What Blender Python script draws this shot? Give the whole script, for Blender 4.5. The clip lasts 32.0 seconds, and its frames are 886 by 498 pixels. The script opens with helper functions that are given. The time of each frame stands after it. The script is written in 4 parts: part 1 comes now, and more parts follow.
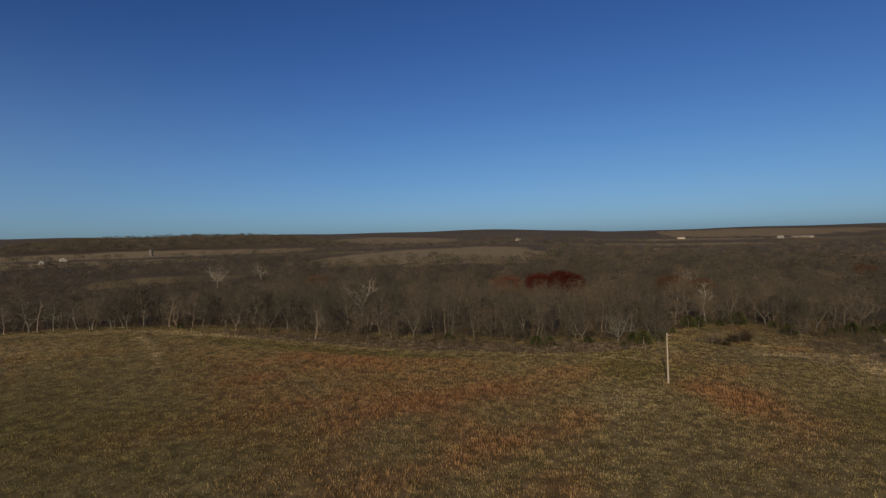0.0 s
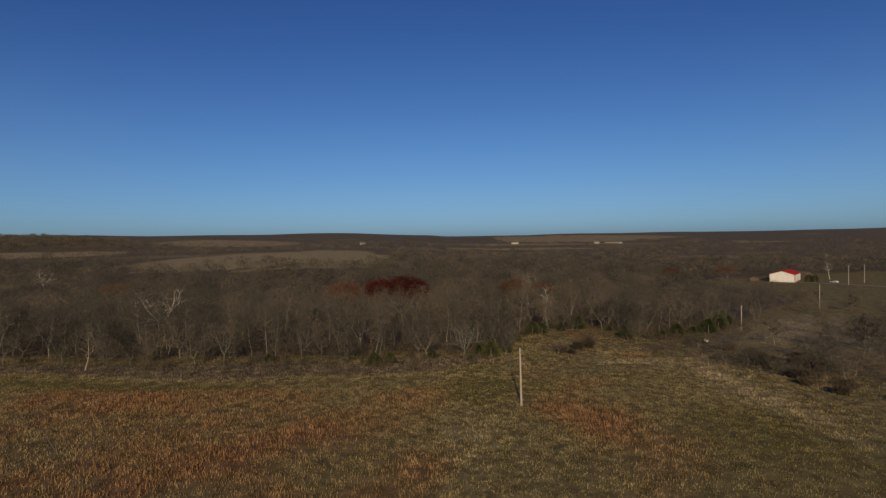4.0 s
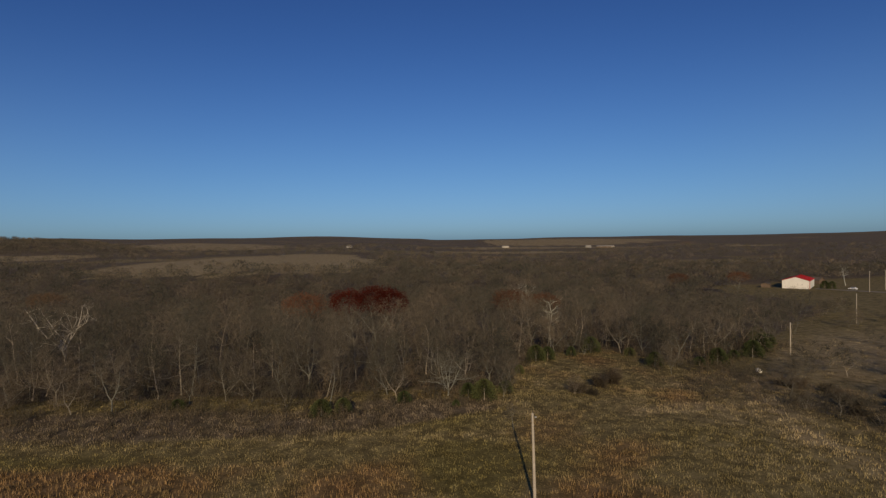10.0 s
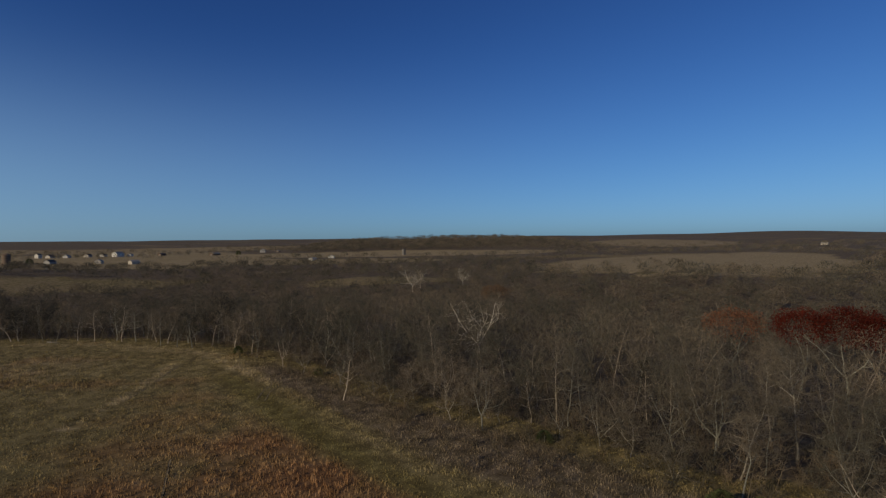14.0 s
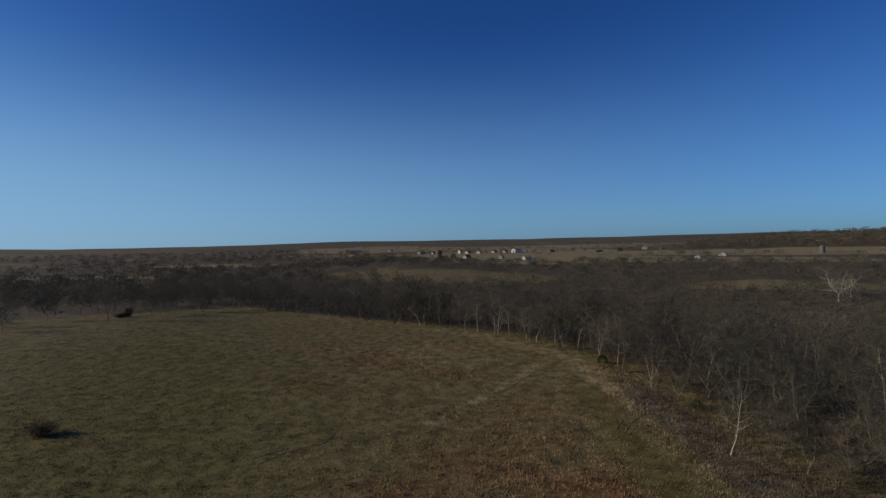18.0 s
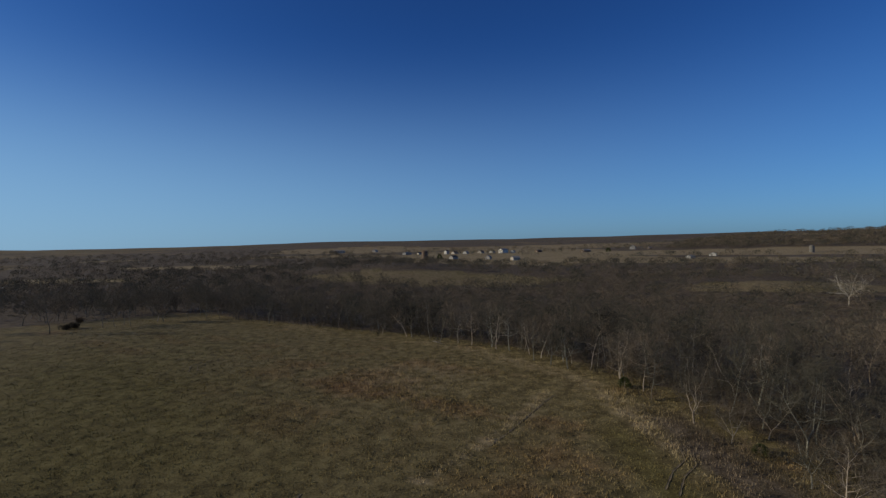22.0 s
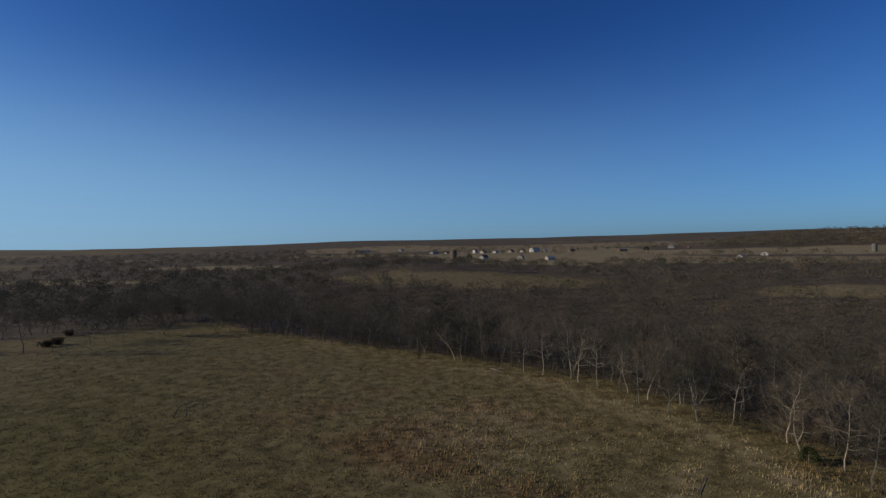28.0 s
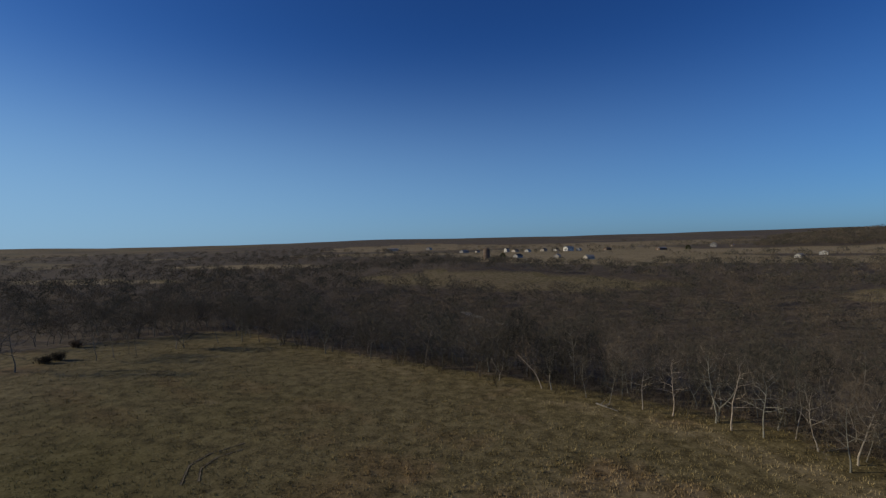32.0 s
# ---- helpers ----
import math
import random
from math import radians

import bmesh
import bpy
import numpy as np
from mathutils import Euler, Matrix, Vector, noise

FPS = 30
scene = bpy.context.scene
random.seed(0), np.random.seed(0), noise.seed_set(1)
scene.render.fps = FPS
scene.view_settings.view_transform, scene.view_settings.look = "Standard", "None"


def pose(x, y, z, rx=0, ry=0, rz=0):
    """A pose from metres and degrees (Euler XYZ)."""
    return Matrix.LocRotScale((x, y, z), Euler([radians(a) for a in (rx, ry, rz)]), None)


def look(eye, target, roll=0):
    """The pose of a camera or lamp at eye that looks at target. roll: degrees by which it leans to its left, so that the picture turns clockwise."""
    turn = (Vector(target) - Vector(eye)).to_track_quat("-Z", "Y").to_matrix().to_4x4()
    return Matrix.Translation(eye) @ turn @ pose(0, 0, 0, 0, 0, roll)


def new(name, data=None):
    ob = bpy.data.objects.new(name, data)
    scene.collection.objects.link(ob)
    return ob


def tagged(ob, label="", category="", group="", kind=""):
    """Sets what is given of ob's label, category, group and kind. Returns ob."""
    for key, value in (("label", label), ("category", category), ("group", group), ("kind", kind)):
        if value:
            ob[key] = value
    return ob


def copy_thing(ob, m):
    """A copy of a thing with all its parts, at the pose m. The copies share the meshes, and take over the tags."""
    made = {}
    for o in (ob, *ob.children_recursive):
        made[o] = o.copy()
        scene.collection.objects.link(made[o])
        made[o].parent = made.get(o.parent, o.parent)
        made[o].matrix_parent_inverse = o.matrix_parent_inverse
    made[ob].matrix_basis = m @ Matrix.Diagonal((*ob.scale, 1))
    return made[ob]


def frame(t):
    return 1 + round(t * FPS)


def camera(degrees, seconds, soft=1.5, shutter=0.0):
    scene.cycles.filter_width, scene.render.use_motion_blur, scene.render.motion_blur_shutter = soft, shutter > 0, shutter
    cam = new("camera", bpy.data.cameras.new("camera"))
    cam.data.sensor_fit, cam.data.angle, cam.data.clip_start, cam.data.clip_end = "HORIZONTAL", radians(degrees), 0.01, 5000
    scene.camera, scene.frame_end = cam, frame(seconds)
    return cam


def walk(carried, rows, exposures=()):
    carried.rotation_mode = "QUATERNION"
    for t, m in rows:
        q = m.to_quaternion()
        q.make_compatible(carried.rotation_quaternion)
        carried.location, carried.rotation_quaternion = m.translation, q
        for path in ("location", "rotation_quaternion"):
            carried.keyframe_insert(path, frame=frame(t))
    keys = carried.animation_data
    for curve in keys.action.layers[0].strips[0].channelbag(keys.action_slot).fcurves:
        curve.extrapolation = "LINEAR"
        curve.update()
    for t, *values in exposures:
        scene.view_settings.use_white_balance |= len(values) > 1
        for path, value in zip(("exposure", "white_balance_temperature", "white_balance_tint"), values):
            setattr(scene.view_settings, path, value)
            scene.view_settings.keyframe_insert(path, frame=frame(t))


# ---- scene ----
cam = camera(79.2, 32.0, 1.35)
PATH = [
    (0, (-0.133, -26.933, 27.06), (-0.711, -25.019, 27.015), -1.4),
    (0.5, (-0.766, -25.142, 27.053), (-1.25, -23.202, 27.007), -1.3),
    (1, (-1.257, -23.055, 26.97), (-1.511, -21.072, 26.926), -1.1),
    (1.5, (-1.519, -20.771, 26.973), (-1.625, -18.774, 26.928), -1.0),
    (2, (-1.795, -18.683, 27.117), (-1.863, -16.685, 27.072), -1.0),
    (2.5, (-1.86, -16.263, 27.122), (-1.908, -14.264, 27.077), -1.0),
    (3, (-1.814, -13.587, 26.915), (-1.848, -11.588, 26.871), -1.0),
    (3.5, (-1.482, -10.715, 26.508), (-1.504, -8.715, 26.466), -0.9),
    (5.5, (-0.03, -0.367, 26.219), (-0.026, 1.632, 26.181), -0.9),
    (6, (0.231, 2.213, 26.173), (0.238, 4.213, 26.138), -0.9),
    (6.5, (0.581, 4.635, 26.057), (0.587, 6.635, 26.025), -1.0),
    (7, (0.58, 7.278, 26.113), (0.591, 9.278, 26.082), -0.9),
    (7.5, (0.683, 9.783, 26.114), (0.697, 11.783, 26.084), -0.9),
    (8, (0.734, 12.411, 26.054), (0.751, 14.411, 26.025), -0.8),
    (8.5, (0.826, 15.247, 26.025), (0.846, 17.247, 25.994), -0.8),
    (9, (0.919, 17.927, 25.933), (0.94, 19.926, 25.904), -0.8),
    (9.5, (0.994, 20.718, 25.871), (1.018, 22.718, 25.843), -0.8),
    (10, (1.055, 23.48, 25.85), (1.08, 25.479, 25.822), -0.8),
    (10.5, (1.244, 26.156, 25.964), (1.271, 28.156, 25.936), -0.9),
    (11, (1.686, 28.634, 26.022), (1.712, 30.634, 25.995), -0.9),
    (11.5, (1.914, 32.02, 26.572), (1.925, 34.02, 26.539), -0.8),
    (12, (2.161, 35.249, 26.854), (2.051, 37.246, 26.82), -0.8),
    (12.5, (1.841, 38.572, 26.573), (1.475, 40.538, 26.547), -0.6),
    (13, (1.775, 41.778, 26.539), (1.051, 43.642, 26.516), -0.7),
    (13.5, (1.57, 44.952, 26.738), (0.505, 46.644, 26.716), -0.7),
    (14, (0.893, 48.252, 26.742), (-0.518, 49.669, 26.721), -0.8),
    (14.5, (-0.199, 51.064, 26.681), (-1.895, 52.124, 26.663), -0.8),
    (15, (-1.008, 53.061, 26.73), (-2.901, 53.707, 26.715), -0.8),
    (15.5, (-2.841, 55.169, 26.634), (-4.801, 55.567, 26.621), -0.8),
    (17.5, (-10.728, 58.561, 26.754), (-12.716, 58.776, 26.744), -1.1),
    (18, (-13.04, 58.814, 26.818), (-15.03, 59.012, 26.808), -1.1),
    (18.5, (-15.171, 59.042, 27.047), (-17.162, 59.237, 27.036), -1.1),
    (19, (-17.544, 59.314, 27.06), (-19.535, 59.507, 27.05), -1.2),
    (19.5, (-19.907, 59.522, 27.181), (-21.897, 59.716, 27.17), -1.2),
    (20, (-22.264, 59.7, 27.231), (-24.255, 59.892, 27.221), -1.2),
    (20.5, (-24.502, 59.678, 27.413), (-26.493, 59.868, 27.404), -1.2),
    (21, (-26.808, 59.624, 27.429), (-28.798, 59.825, 27.419), -1.2),
    (21.5, (-29.304, 59.502, 27.346), (-31.289, 59.745, 27.336), -1.3),
    (22, (-31.76, 59.488, 27.296), (-33.744, 59.741, 27.285), -1.2),
    (22.5, (-34.279, 59.554, 27.201), (-36.25, 59.897, 27.19), -1.4),
    (23, (-36.838, 59.484, 27.169), (-38.781, 59.956, 27.156), -1.4),
    (23.5, (-38.992, 59.374, 27.341), (-40.935, 59.849, 27.326), -1.4),
    (24, (-41.173, 59.2, 27.448), (-43.116, 59.675, 27.432), -1.3),
    (24.5, (-43.395, 59.025, 27.468), (-45.338, 59.5, 27.453), -1.4),
    (26.5, (-54.174, 57.466, 27.691), (-56.115, 57.947, 27.673), -1.4),
    (27, (-57.035, 56.959, 27.67), (-59.002, 57.32, 27.653), -1.3),
    (27.5, (-60.292, 56.464, 27.678), (-62.28, 56.681, 27.664), -1.3),
    (28, (-63.414, 56.008, 27.756), (-65.407, 56.171, 27.743), -1.3),
    (28.5, (-66.562, 55.396, 27.841), (-68.556, 55.542, 27.827), -1.3),
    (29, (-69.764, 54.547, 27.839), (-71.761, 54.671, 27.827), -1.3),
    (29.5, (-72.854, 53.7, 27.867), (-74.851, 53.805, 27.855), -1.3),
    (30, (-76.057, 52.588, 27.792), (-78.055, 52.685, 27.78), -1.3),
    (30.5, (-79.292, 51.311, 27.851), (-81.29, 51.399, 27.838), -1.3),
    (31, (-82.645, 50.098, 27.852), (-84.644, 50.177, 27.837), -1.3),
    (31.5, (-86.128, 48.849, 27.757), (-88.127, 48.925, 27.742), -1.3),
    (32, (-89.544, 47.611, 27.725), (-91.543, 47.684, 27.709), -1.3),
]
EXPOSURES = [(0.0, 0.12, 7520, 12), (12.0, 0.12, 7520, 12), (16.0, 0.12, 6230, 6), (32.0, 0.12, 6230, 7)]
walk(cam, [(t, look(eye, target, roll)) for t, eye, target, roll in PATH], EXPOSURES)

# ---- light: a low winter sun behind the start of the flight, clear sky ----
SUN_ELEV, SUN_AZ = radians(21.0), radians(183.0)
world = bpy.data.worlds.new("world")
scene.world = world
world.use_nodes = True
wn = world.node_tree
sky = wn.nodes.new("ShaderNodeTexSky")
sky.sky_type, sky.sun_disc = "NISHITA", False
sky.sun_elevation, sky.sun_rotation = SUN_ELEV, SUN_AZ
sky.altitude, sky.air_density, sky.dust_density, sky.ozone_density = 300.0, 0.75, 1.0, 3.0
wn.nodes["Background"].inputs["Strength"].default_value = 0.111
contrast = wn.nodes.new("ShaderNodeGamma")
contrast.inputs["Gamma"].default_value = 1.5
tint = wn.nodes.new("ShaderNodeMix")
tint.data_type, tint.blend_type = "RGBA", "MULTIPLY"
tint.inputs["Factor"].default_value, tint.inputs[7].default_value = 1.0, (0.22, 0.28, 0.38, 1.0)
wn.links.new(sky.outputs[0], contrast.inputs["Color"])
wn.links.new(contrast.outputs[0], tint.inputs[6])
gain, bend, soft = (wn.nodes.new("ShaderNodeVectorMath") for _ in range(3))
gain.operation, bend.operation, soft.operation = "MULTIPLY", "MULTIPLY_ADD", "DIVIDE"
gain.inputs[1].default_value = (0.87, 1.12, 1.24)
bend.inputs[1].default_value, bend.inputs[2].default_value = (0.17, 0.15, 0.11), (1.0, 1.0, 1.0)
wn.links.new(tint.outputs[2], gain.inputs[0])
wn.links.new(tint.outputs[2], bend.inputs[0])
wn.links.new(gain.outputs[0], soft.inputs[0])
wn.links.new(bend.outputs[0], soft.inputs[1])
# a thin veil of haze low on the sky, stronger towards the sun
way = wn.nodes.new("ShaderNodeTexCoord").outputs["Generated"]
axes = wn.nodes.new("ShaderNodeSeparateXYZ")
wn.links.new(way, axes.inputs[0])
veil = wn.nodes.new("ShaderNodeMapRange")
veil.interpolation_type = "SMOOTHERSTEP"
for i, v in enumerate((0.40, -0.03, 0.0, 1.0)):
    veil.inputs[i + 1].default_value = v
wn.links.new(axes.outputs["Z"], veil.inputs[0])
sunward = wn.nodes.new("ShaderNodeMapRange")
for i, v in enumerate((0.9, -0.8, 0.05, 0.85)):
    sunward.inputs[i + 1].default_value = v
wn.links.new(axes.outputs["Y"], sunward.inputs[0])
share = wn.nodes.new("ShaderNodeMath")
share.operation = "MULTIPLY"
wn.links.new(veil.outputs[0], share.inputs[0])
wn.links.new(sunward.outputs[0], share.inputs[1])
hazy = wn.nodes.new("ShaderNodeMix")
hazy.data_type = "RGBA"
hazy.inputs[7].default_value = (2.2, 3.6, 5.05, 1.0)
wn.links.new(share.outputs[0], hazy.inputs["Factor"])
wn.links.new(soft.outputs[0], hazy.inputs[6])
wn.links.new(hazy.outputs[2], wn.nodes["Background"].inputs["Color"])

sun_dir = Vector((math.sin(SUN_AZ) * math.cos(SUN_ELEV), math.cos(SUN_AZ) * math.cos(SUN_ELEV), math.sin(SUN_ELEV)))
sun = new("sun", bpy.data.lights.new("sun", "SUN"))
sun.data.energy, sun.data.angle, sun.data.color = 2.85, radians(0.53), (1.0, 0.84, 0.61)
sun.matrix_world = look(sun_dir * 100, (0, 0, 0))


# ---- materials ----
def shader(name):
    m = bpy.data.materials.new(name)
    m.use_nodes = True
    n = m.node_tree
    return m, n, n.nodes["Principled BSDF"]


def node(n, kind, **values):
    o = n.nodes.new(kind)
    for k, v in values.items():
        if k in o.inputs:
            o.inputs[k].default_value = v
    return o


def ramp(n, fac, stops):
    o = n.nodes.new("ShaderNodeValToRGB")
    while len(o.color_ramp.elements) < len(stops):
        o.color_ramp.elements.new(0.5)
    for e, (p, c) in zip(o.color_ramp.elements, stops):
        e.position, e.color = p, (*c, 1.0)
    n.links.new(fac, o.inputs[0])
    return o.outputs[0]


def mix(n, fac, a, b, kind="MIX"):
    o = n.nodes.new("ShaderNodeMix")
    o.data_type, o.blend_type = "RGBA", kind
    for socket, v in ((o.inputs["Factor"], fac), (o.inputs[6], a), (o.inputs[7], b)):
        if hasattr(v, "is_linked"):
            n.links.new(v, socket)
        elif isinstance(v, tuple):
            socket.default_value = (*v, 1.0)
        else:
            socket.default_value = v
    return o.outputs[2]


def noise_tex(n, scale, detail=4.0, rough=0.55, vector=None):
    o = node(n, "ShaderNodeTexNoise", Scale=scale, Detail=detail, Roughness=rough)
    n.links.new(vector or where(n), o.inputs["Vector"])
    return o.outputs["Fac"]


def where(n):
    return n.nodes.new("ShaderNodeNewGeometry").outputs["Position"]


def math_node(n, op, a, b):
    o = n.nodes.new("ShaderNodeMath")
    o.operation = op
    for i, v in enumerate((a, b)):
        if hasattr(v, "is_linked"):
            n.links.new(v, o.inputs[i])
        else:
            o.inputs[i].default_value = v
    return o.outputs[0]


def plain(name, a, b, scale=3.0, rough=0.8, metal=0.0, bump=0.0):
    """Paint, wood or metal of two close tones with a fine grain."""
    m, n, p = shader(name)
    t = n.nodes.new("ShaderNodeTexCoord").outputs["Object"]
    f = noise_tex(n, scale, 6.0, 0.65, t)
    n.links.new(ramp(n, f, ((0.3, a), (0.7, b))), p.inputs["Base Color"])
    p.inputs["Roughness"].default_value, p.inputs["Metallic"].default_value = rough, metal
    p.inputs["Specular IOR Level"].default_value = 0.5 if rough < 0.5 else 0.15
    if bump:
        b_ = node(n, "ShaderNodeBump", Strength=bump, Distance=0.02)
        n.links.new(f, b_.inputs["Height"])
        n.links.new(b_.outputs[0], p.inputs["Normal"])
    return m


def bark(name, a, b, tone, spread=0.35, crown=False, passing=0.15):
    """Bark or twigs from tone a to b, crowns with gaps between the finest twigs; each tree has its own depth of colour, from its tone attribute or at random."""
    m, n, p = shader(name)
    f = noise_tex(n, 0.7 if crown else 2.5, 5.0, 0.6)
    c = ramp(n, f, ((0.3, a), (0.72, b)))
    if tone == "object":
        r = n.nodes.new("ShaderNodeObjectInfo").outputs["Random"]
    else:
        o = n.nodes.new("ShaderNodeAttribute")
        o.attribute_name = "tone"
        r = o.outputs["Fac"]
    lo, hi = 1.0 - spread, 1.0 + spread
    k = ramp(n, r, ((0.0, (lo * 0.94, lo, lo * 0.96)), (0.35, (0.92, 0.95, 0.88)), (0.65, (1.04, 1.0, 0.92)), (1.0, (hi * 1.14, hi * 1.02, hi * 0.9))))
    n.links.new(mix(n, 1.0, c, k, "MULTIPLY"), p.inputs["Base Color"])
    p.inputs["Roughness"].default_value = 0.9
    p.inputs["Specular IOR Level"].default_value = 0.15
    if crown:
        p.inputs["Specular IOR Level"].default_value = 0.0
        # fine twigs pass part of the light on through the crown
        through_ = n.nodes.new("ShaderNodeBsdfTranslucent")
        n.links.new(p.inputs["Base Color"].links[0].from_socket, through_.inputs["Color"])
        both = n.nodes.new("ShaderNodeMixShader")
        both.inputs[0].default_value = passing
        n.links.new(p.outputs[0], both.inputs[1])
        n.links.new(through_.outputs[0], both.inputs[2])
        n.links.new(both.outputs[0], n.nodes["Material Output"].inputs["Surface"])
    return m


BARK = bark("grey_bark", (0.13, 0.118, 0.099), (0.28, 0.258, 0.22), "object", 0.35)
BARK_BLEACHED = bark("bleached_bark", (0.22, 0.20, 0.165), (0.40, 0.365, 0.31), "object", 0.2)
BARK_TAN = bark("tan_sycamore_bark", (0.29, 0.262, 0.215), (0.50, 0.462, 0.39), "object", 0.15)
BARK_PALE = bark("pale_bark", (0.36, 0.335, 0.285), (0.64, 0.61, 0.54), "object", 0.12)
TWIG = bark("bare_twigs", (0.073, 0.065, 0.053), (0.134, 0.119, 0.096), "object", 0.6, True)
TWIG_PALE = bark("pale_twigs", (0.12, 0.102, 0.080), (0.20, 0.172, 0.136), "object", 0.2, True)
LEAF_RED = bark("red_oak_leaves", (0.058, 0.012, 0.009), (0.112, 0.021, 0.014), "object", 0.25, True)
LEAF_RUST = bark("rust_oak_leaves", (0.096, 0.047, 0.030), (0.165, 0.082, 0.052), "object", 0.25, True)
LEAF_BROWN = bark("brown_oak_leaves", (0.085, 0.060, 0.040), (0.150, 0.104, 0.070), "object", 0.25, True)
CEDAR = bark("cedar_needles", (0.048, 0.058, 0.026), (0.105, 0.120, 0.054), "object", 0.3, True)
WOOD_STUFF = bark("woodland_bark", (0.09, 0.079, 0.066), (0.21, 0.19, 0.16), "tone", 0.4)
TWIG_STUFF = bark("woodland_twigs", (0.074, 0.066, 0.054), (0.135, 0.120, 0.097), "tone", 0.4, True)
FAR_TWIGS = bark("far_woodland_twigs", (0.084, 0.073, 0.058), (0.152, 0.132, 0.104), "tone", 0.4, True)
BRUSH_STUFF = bark("brush_twigs", (0.072, 0.060, 0.044), (0.135, 0.112, 0.082), "tone", 0.4, True)
BUSH = bark("brown_bush_twigs", (0.060, 0.048, 0.036), (0.115, 0.092, 0.068), "object", 0.25, True)


def ground_colours(n):
    """Dry prairie: olive thatch with russet bluestem, green turf, pale tall grass and leaf litter by the zone attribute."""
    zone = n.nodes.new("ShaderNodeAttribute")
    zone.attribute_name = "zone"
    parts = n.nodes.new("ShaderNodeSeparateColor")
    n.links.new(zone.outputs["Color"], parts.inputs[0])
    w = where(n)
    broad = noise_tex(n, 0.06, 5.0, 0.6, w)
    mid = noise_tex(n, 0.45, 6.0, 0.65, w)
    fine = noise_tex(n, 3.5, 6.0, 0.7, w)
    grain = math_node(n, "ADD", math_node(n, "MULTIPLY", mid, 0.53), math_node(n, "MULTIPLY", fine, 0.47))
    base = ramp(n, grain, ((0.41, (0.100, 0.078, 0.033)), (0.5, (0.184, 0.145, 0.064)), (0.59, (0.280, 0.224, 0.104))))
    rust = ramp(n, grain, ((0.41, (0.114, 0.058, 0.026)), (0.5, (0.210, 0.112, 0.050)), (0.59, (0.312, 0.180, 0.085))))
    turf = ramp(n, grain, ((0.41, (0.082, 0.066, 0.023)), (0.5, (0.148, 0.119, 0.041)), (0.59, (0.220, 0.182, 0.070))))
    straw = ramp(n, grain, ((0.41, (0.19, 0.142, 0.070)), (0.5, (0.330, 0.255, 0.138)), (0.59, (0.430, 0.340, 0.190))))
    litter = ramp(n, grain, ((0.41, (0.070, 0.053, 0.034)), (0.5, (0.135, 0.103, 0.066)), (0.59, (0.215, 0.168, 0.110))))
    wob = math_node(n, "MULTIPLY", math_node(n, "SUBTRACT", math_node(n, "ADD", math_node(n, "MULTIPLY", broad, 0.6), math_node(n, "MULTIPLY", mid, 0.4)), 0.5), 1.7)

    def mask(socket):
        return ramp(n, math_node(n, "ADD", socket, math_node(n, "MULTIPLY", wob, 0.8)), ((0.2, (0, 0, 0)), (0.85, (1, 1, 1))))

    c = mix(n, mask(parts.outputs[0]), base, rust)
    c = mix(n, mask(parts.outputs[1]), c, turf)
    c = mix(n, mask(parts.outputs[2]), c, straw)
    c = mix(n, mask(zone.outputs["Alpha"]), c, litter)
    return c, grain


GROUND, gn, gp = shader("dry_prairie_ground")
gc, gg = ground_colours(gn)
# darkened evenly: the shade between grass blades is put into the ground's colour
gn.links.new(mix(gn, 1.0, gc, (0.78, 0.78, 0.78), "MULTIPLY"), gp.inputs["Base Color"])
gp.inputs["Roughness"].default_value, gp.inputs["Specular IOR Level"].default_value = 0.95, 0.1
gb = node(gn, "ShaderNodeBump", Strength=0.15, Distance=0.15)
gn.links.new(gg, gb.inputs["Height"])
gn.links.new(gb.outputs[0], gp.inputs["Normal"])

GRASS, an, ap = shader("dry_grass_blades")
ac, ag = ground_colours(an)
at = an.nodes.new("ShaderNodeAttribute")
at.attribute_name = "tone"
# lightened evenly: the blades' sunlit look is put into their colour
an.links.new(mix(an, 1.0, ac, ramp(an, at.outputs["Fac"], ((0.0, (1.14, 1.14, 1.14)), (0.6, (1.26, 1.26, 1.26)), (1.0, (1.36, 1.35, 1.33)))), "MULTIPLY"), ap.inputs["Base Color"])
lift = an.nodes.new("ShaderNodeVectorMath")
lift.operation, lift.inputs[1].default_value = "ADD", (0.0, 0.0, 0.1)
an.links.new(an.nodes.new("ShaderNodeNewGeometry").outputs["Normal"], lift.inputs[0])
an.links.new(lift.outputs[0], ap.inputs["Normal"])
ap.inputs["Roughness"].default_value, ap.inputs["Specular IOR Level"].default_value = 0.9, 0.1

POLE = plain("weathered_pole_wood", (0.32, 0.275, 0.215), (0.47, 0.41, 0.33), 4.0, 0.85, 0.0, 0.4)
WHITE = plain("white_metal_siding", (0.66, 0.63, 0.56), (0.76, 0.73, 0.66), 0.6, 0.55)
OFFWHITE = plain("weathered_white_boards", (0.46, 0.43, 0.37), (0.58, 0.55, 0.48), 0.6, 0.7)
CREAM = plain("cream_siding", (0.36, 0.32, 0.26), (0.48, 0.43, 0.36), 0.6, 0.6)
GREY = plain("grey_boards", (0.24, 0.23, 0.21), (0.36, 0.34, 0.31), 0.8, 0.8)
RED_ROOF = plain("red_metal_roof", (0.40, 0.012, 0.008), (0.50, 0.018, 0.012), 0.5, 0.85)
DARK_ROOF = plain("grey_shingle_roof", (0.084, 0.068, 0.054), (0.156, 0.126, 0.099), 1.5, 0.9)
TIN = plain("tin_roof", (0.240, 0.223, 0.191), (0.360, 0.332, 0.285), 0.7, 0.9, 0.0)
CONCRETE = plain("old_concrete", (0.112, 0.104, 0.090), (0.169, 0.158, 0.138), 0.8, 0.9)
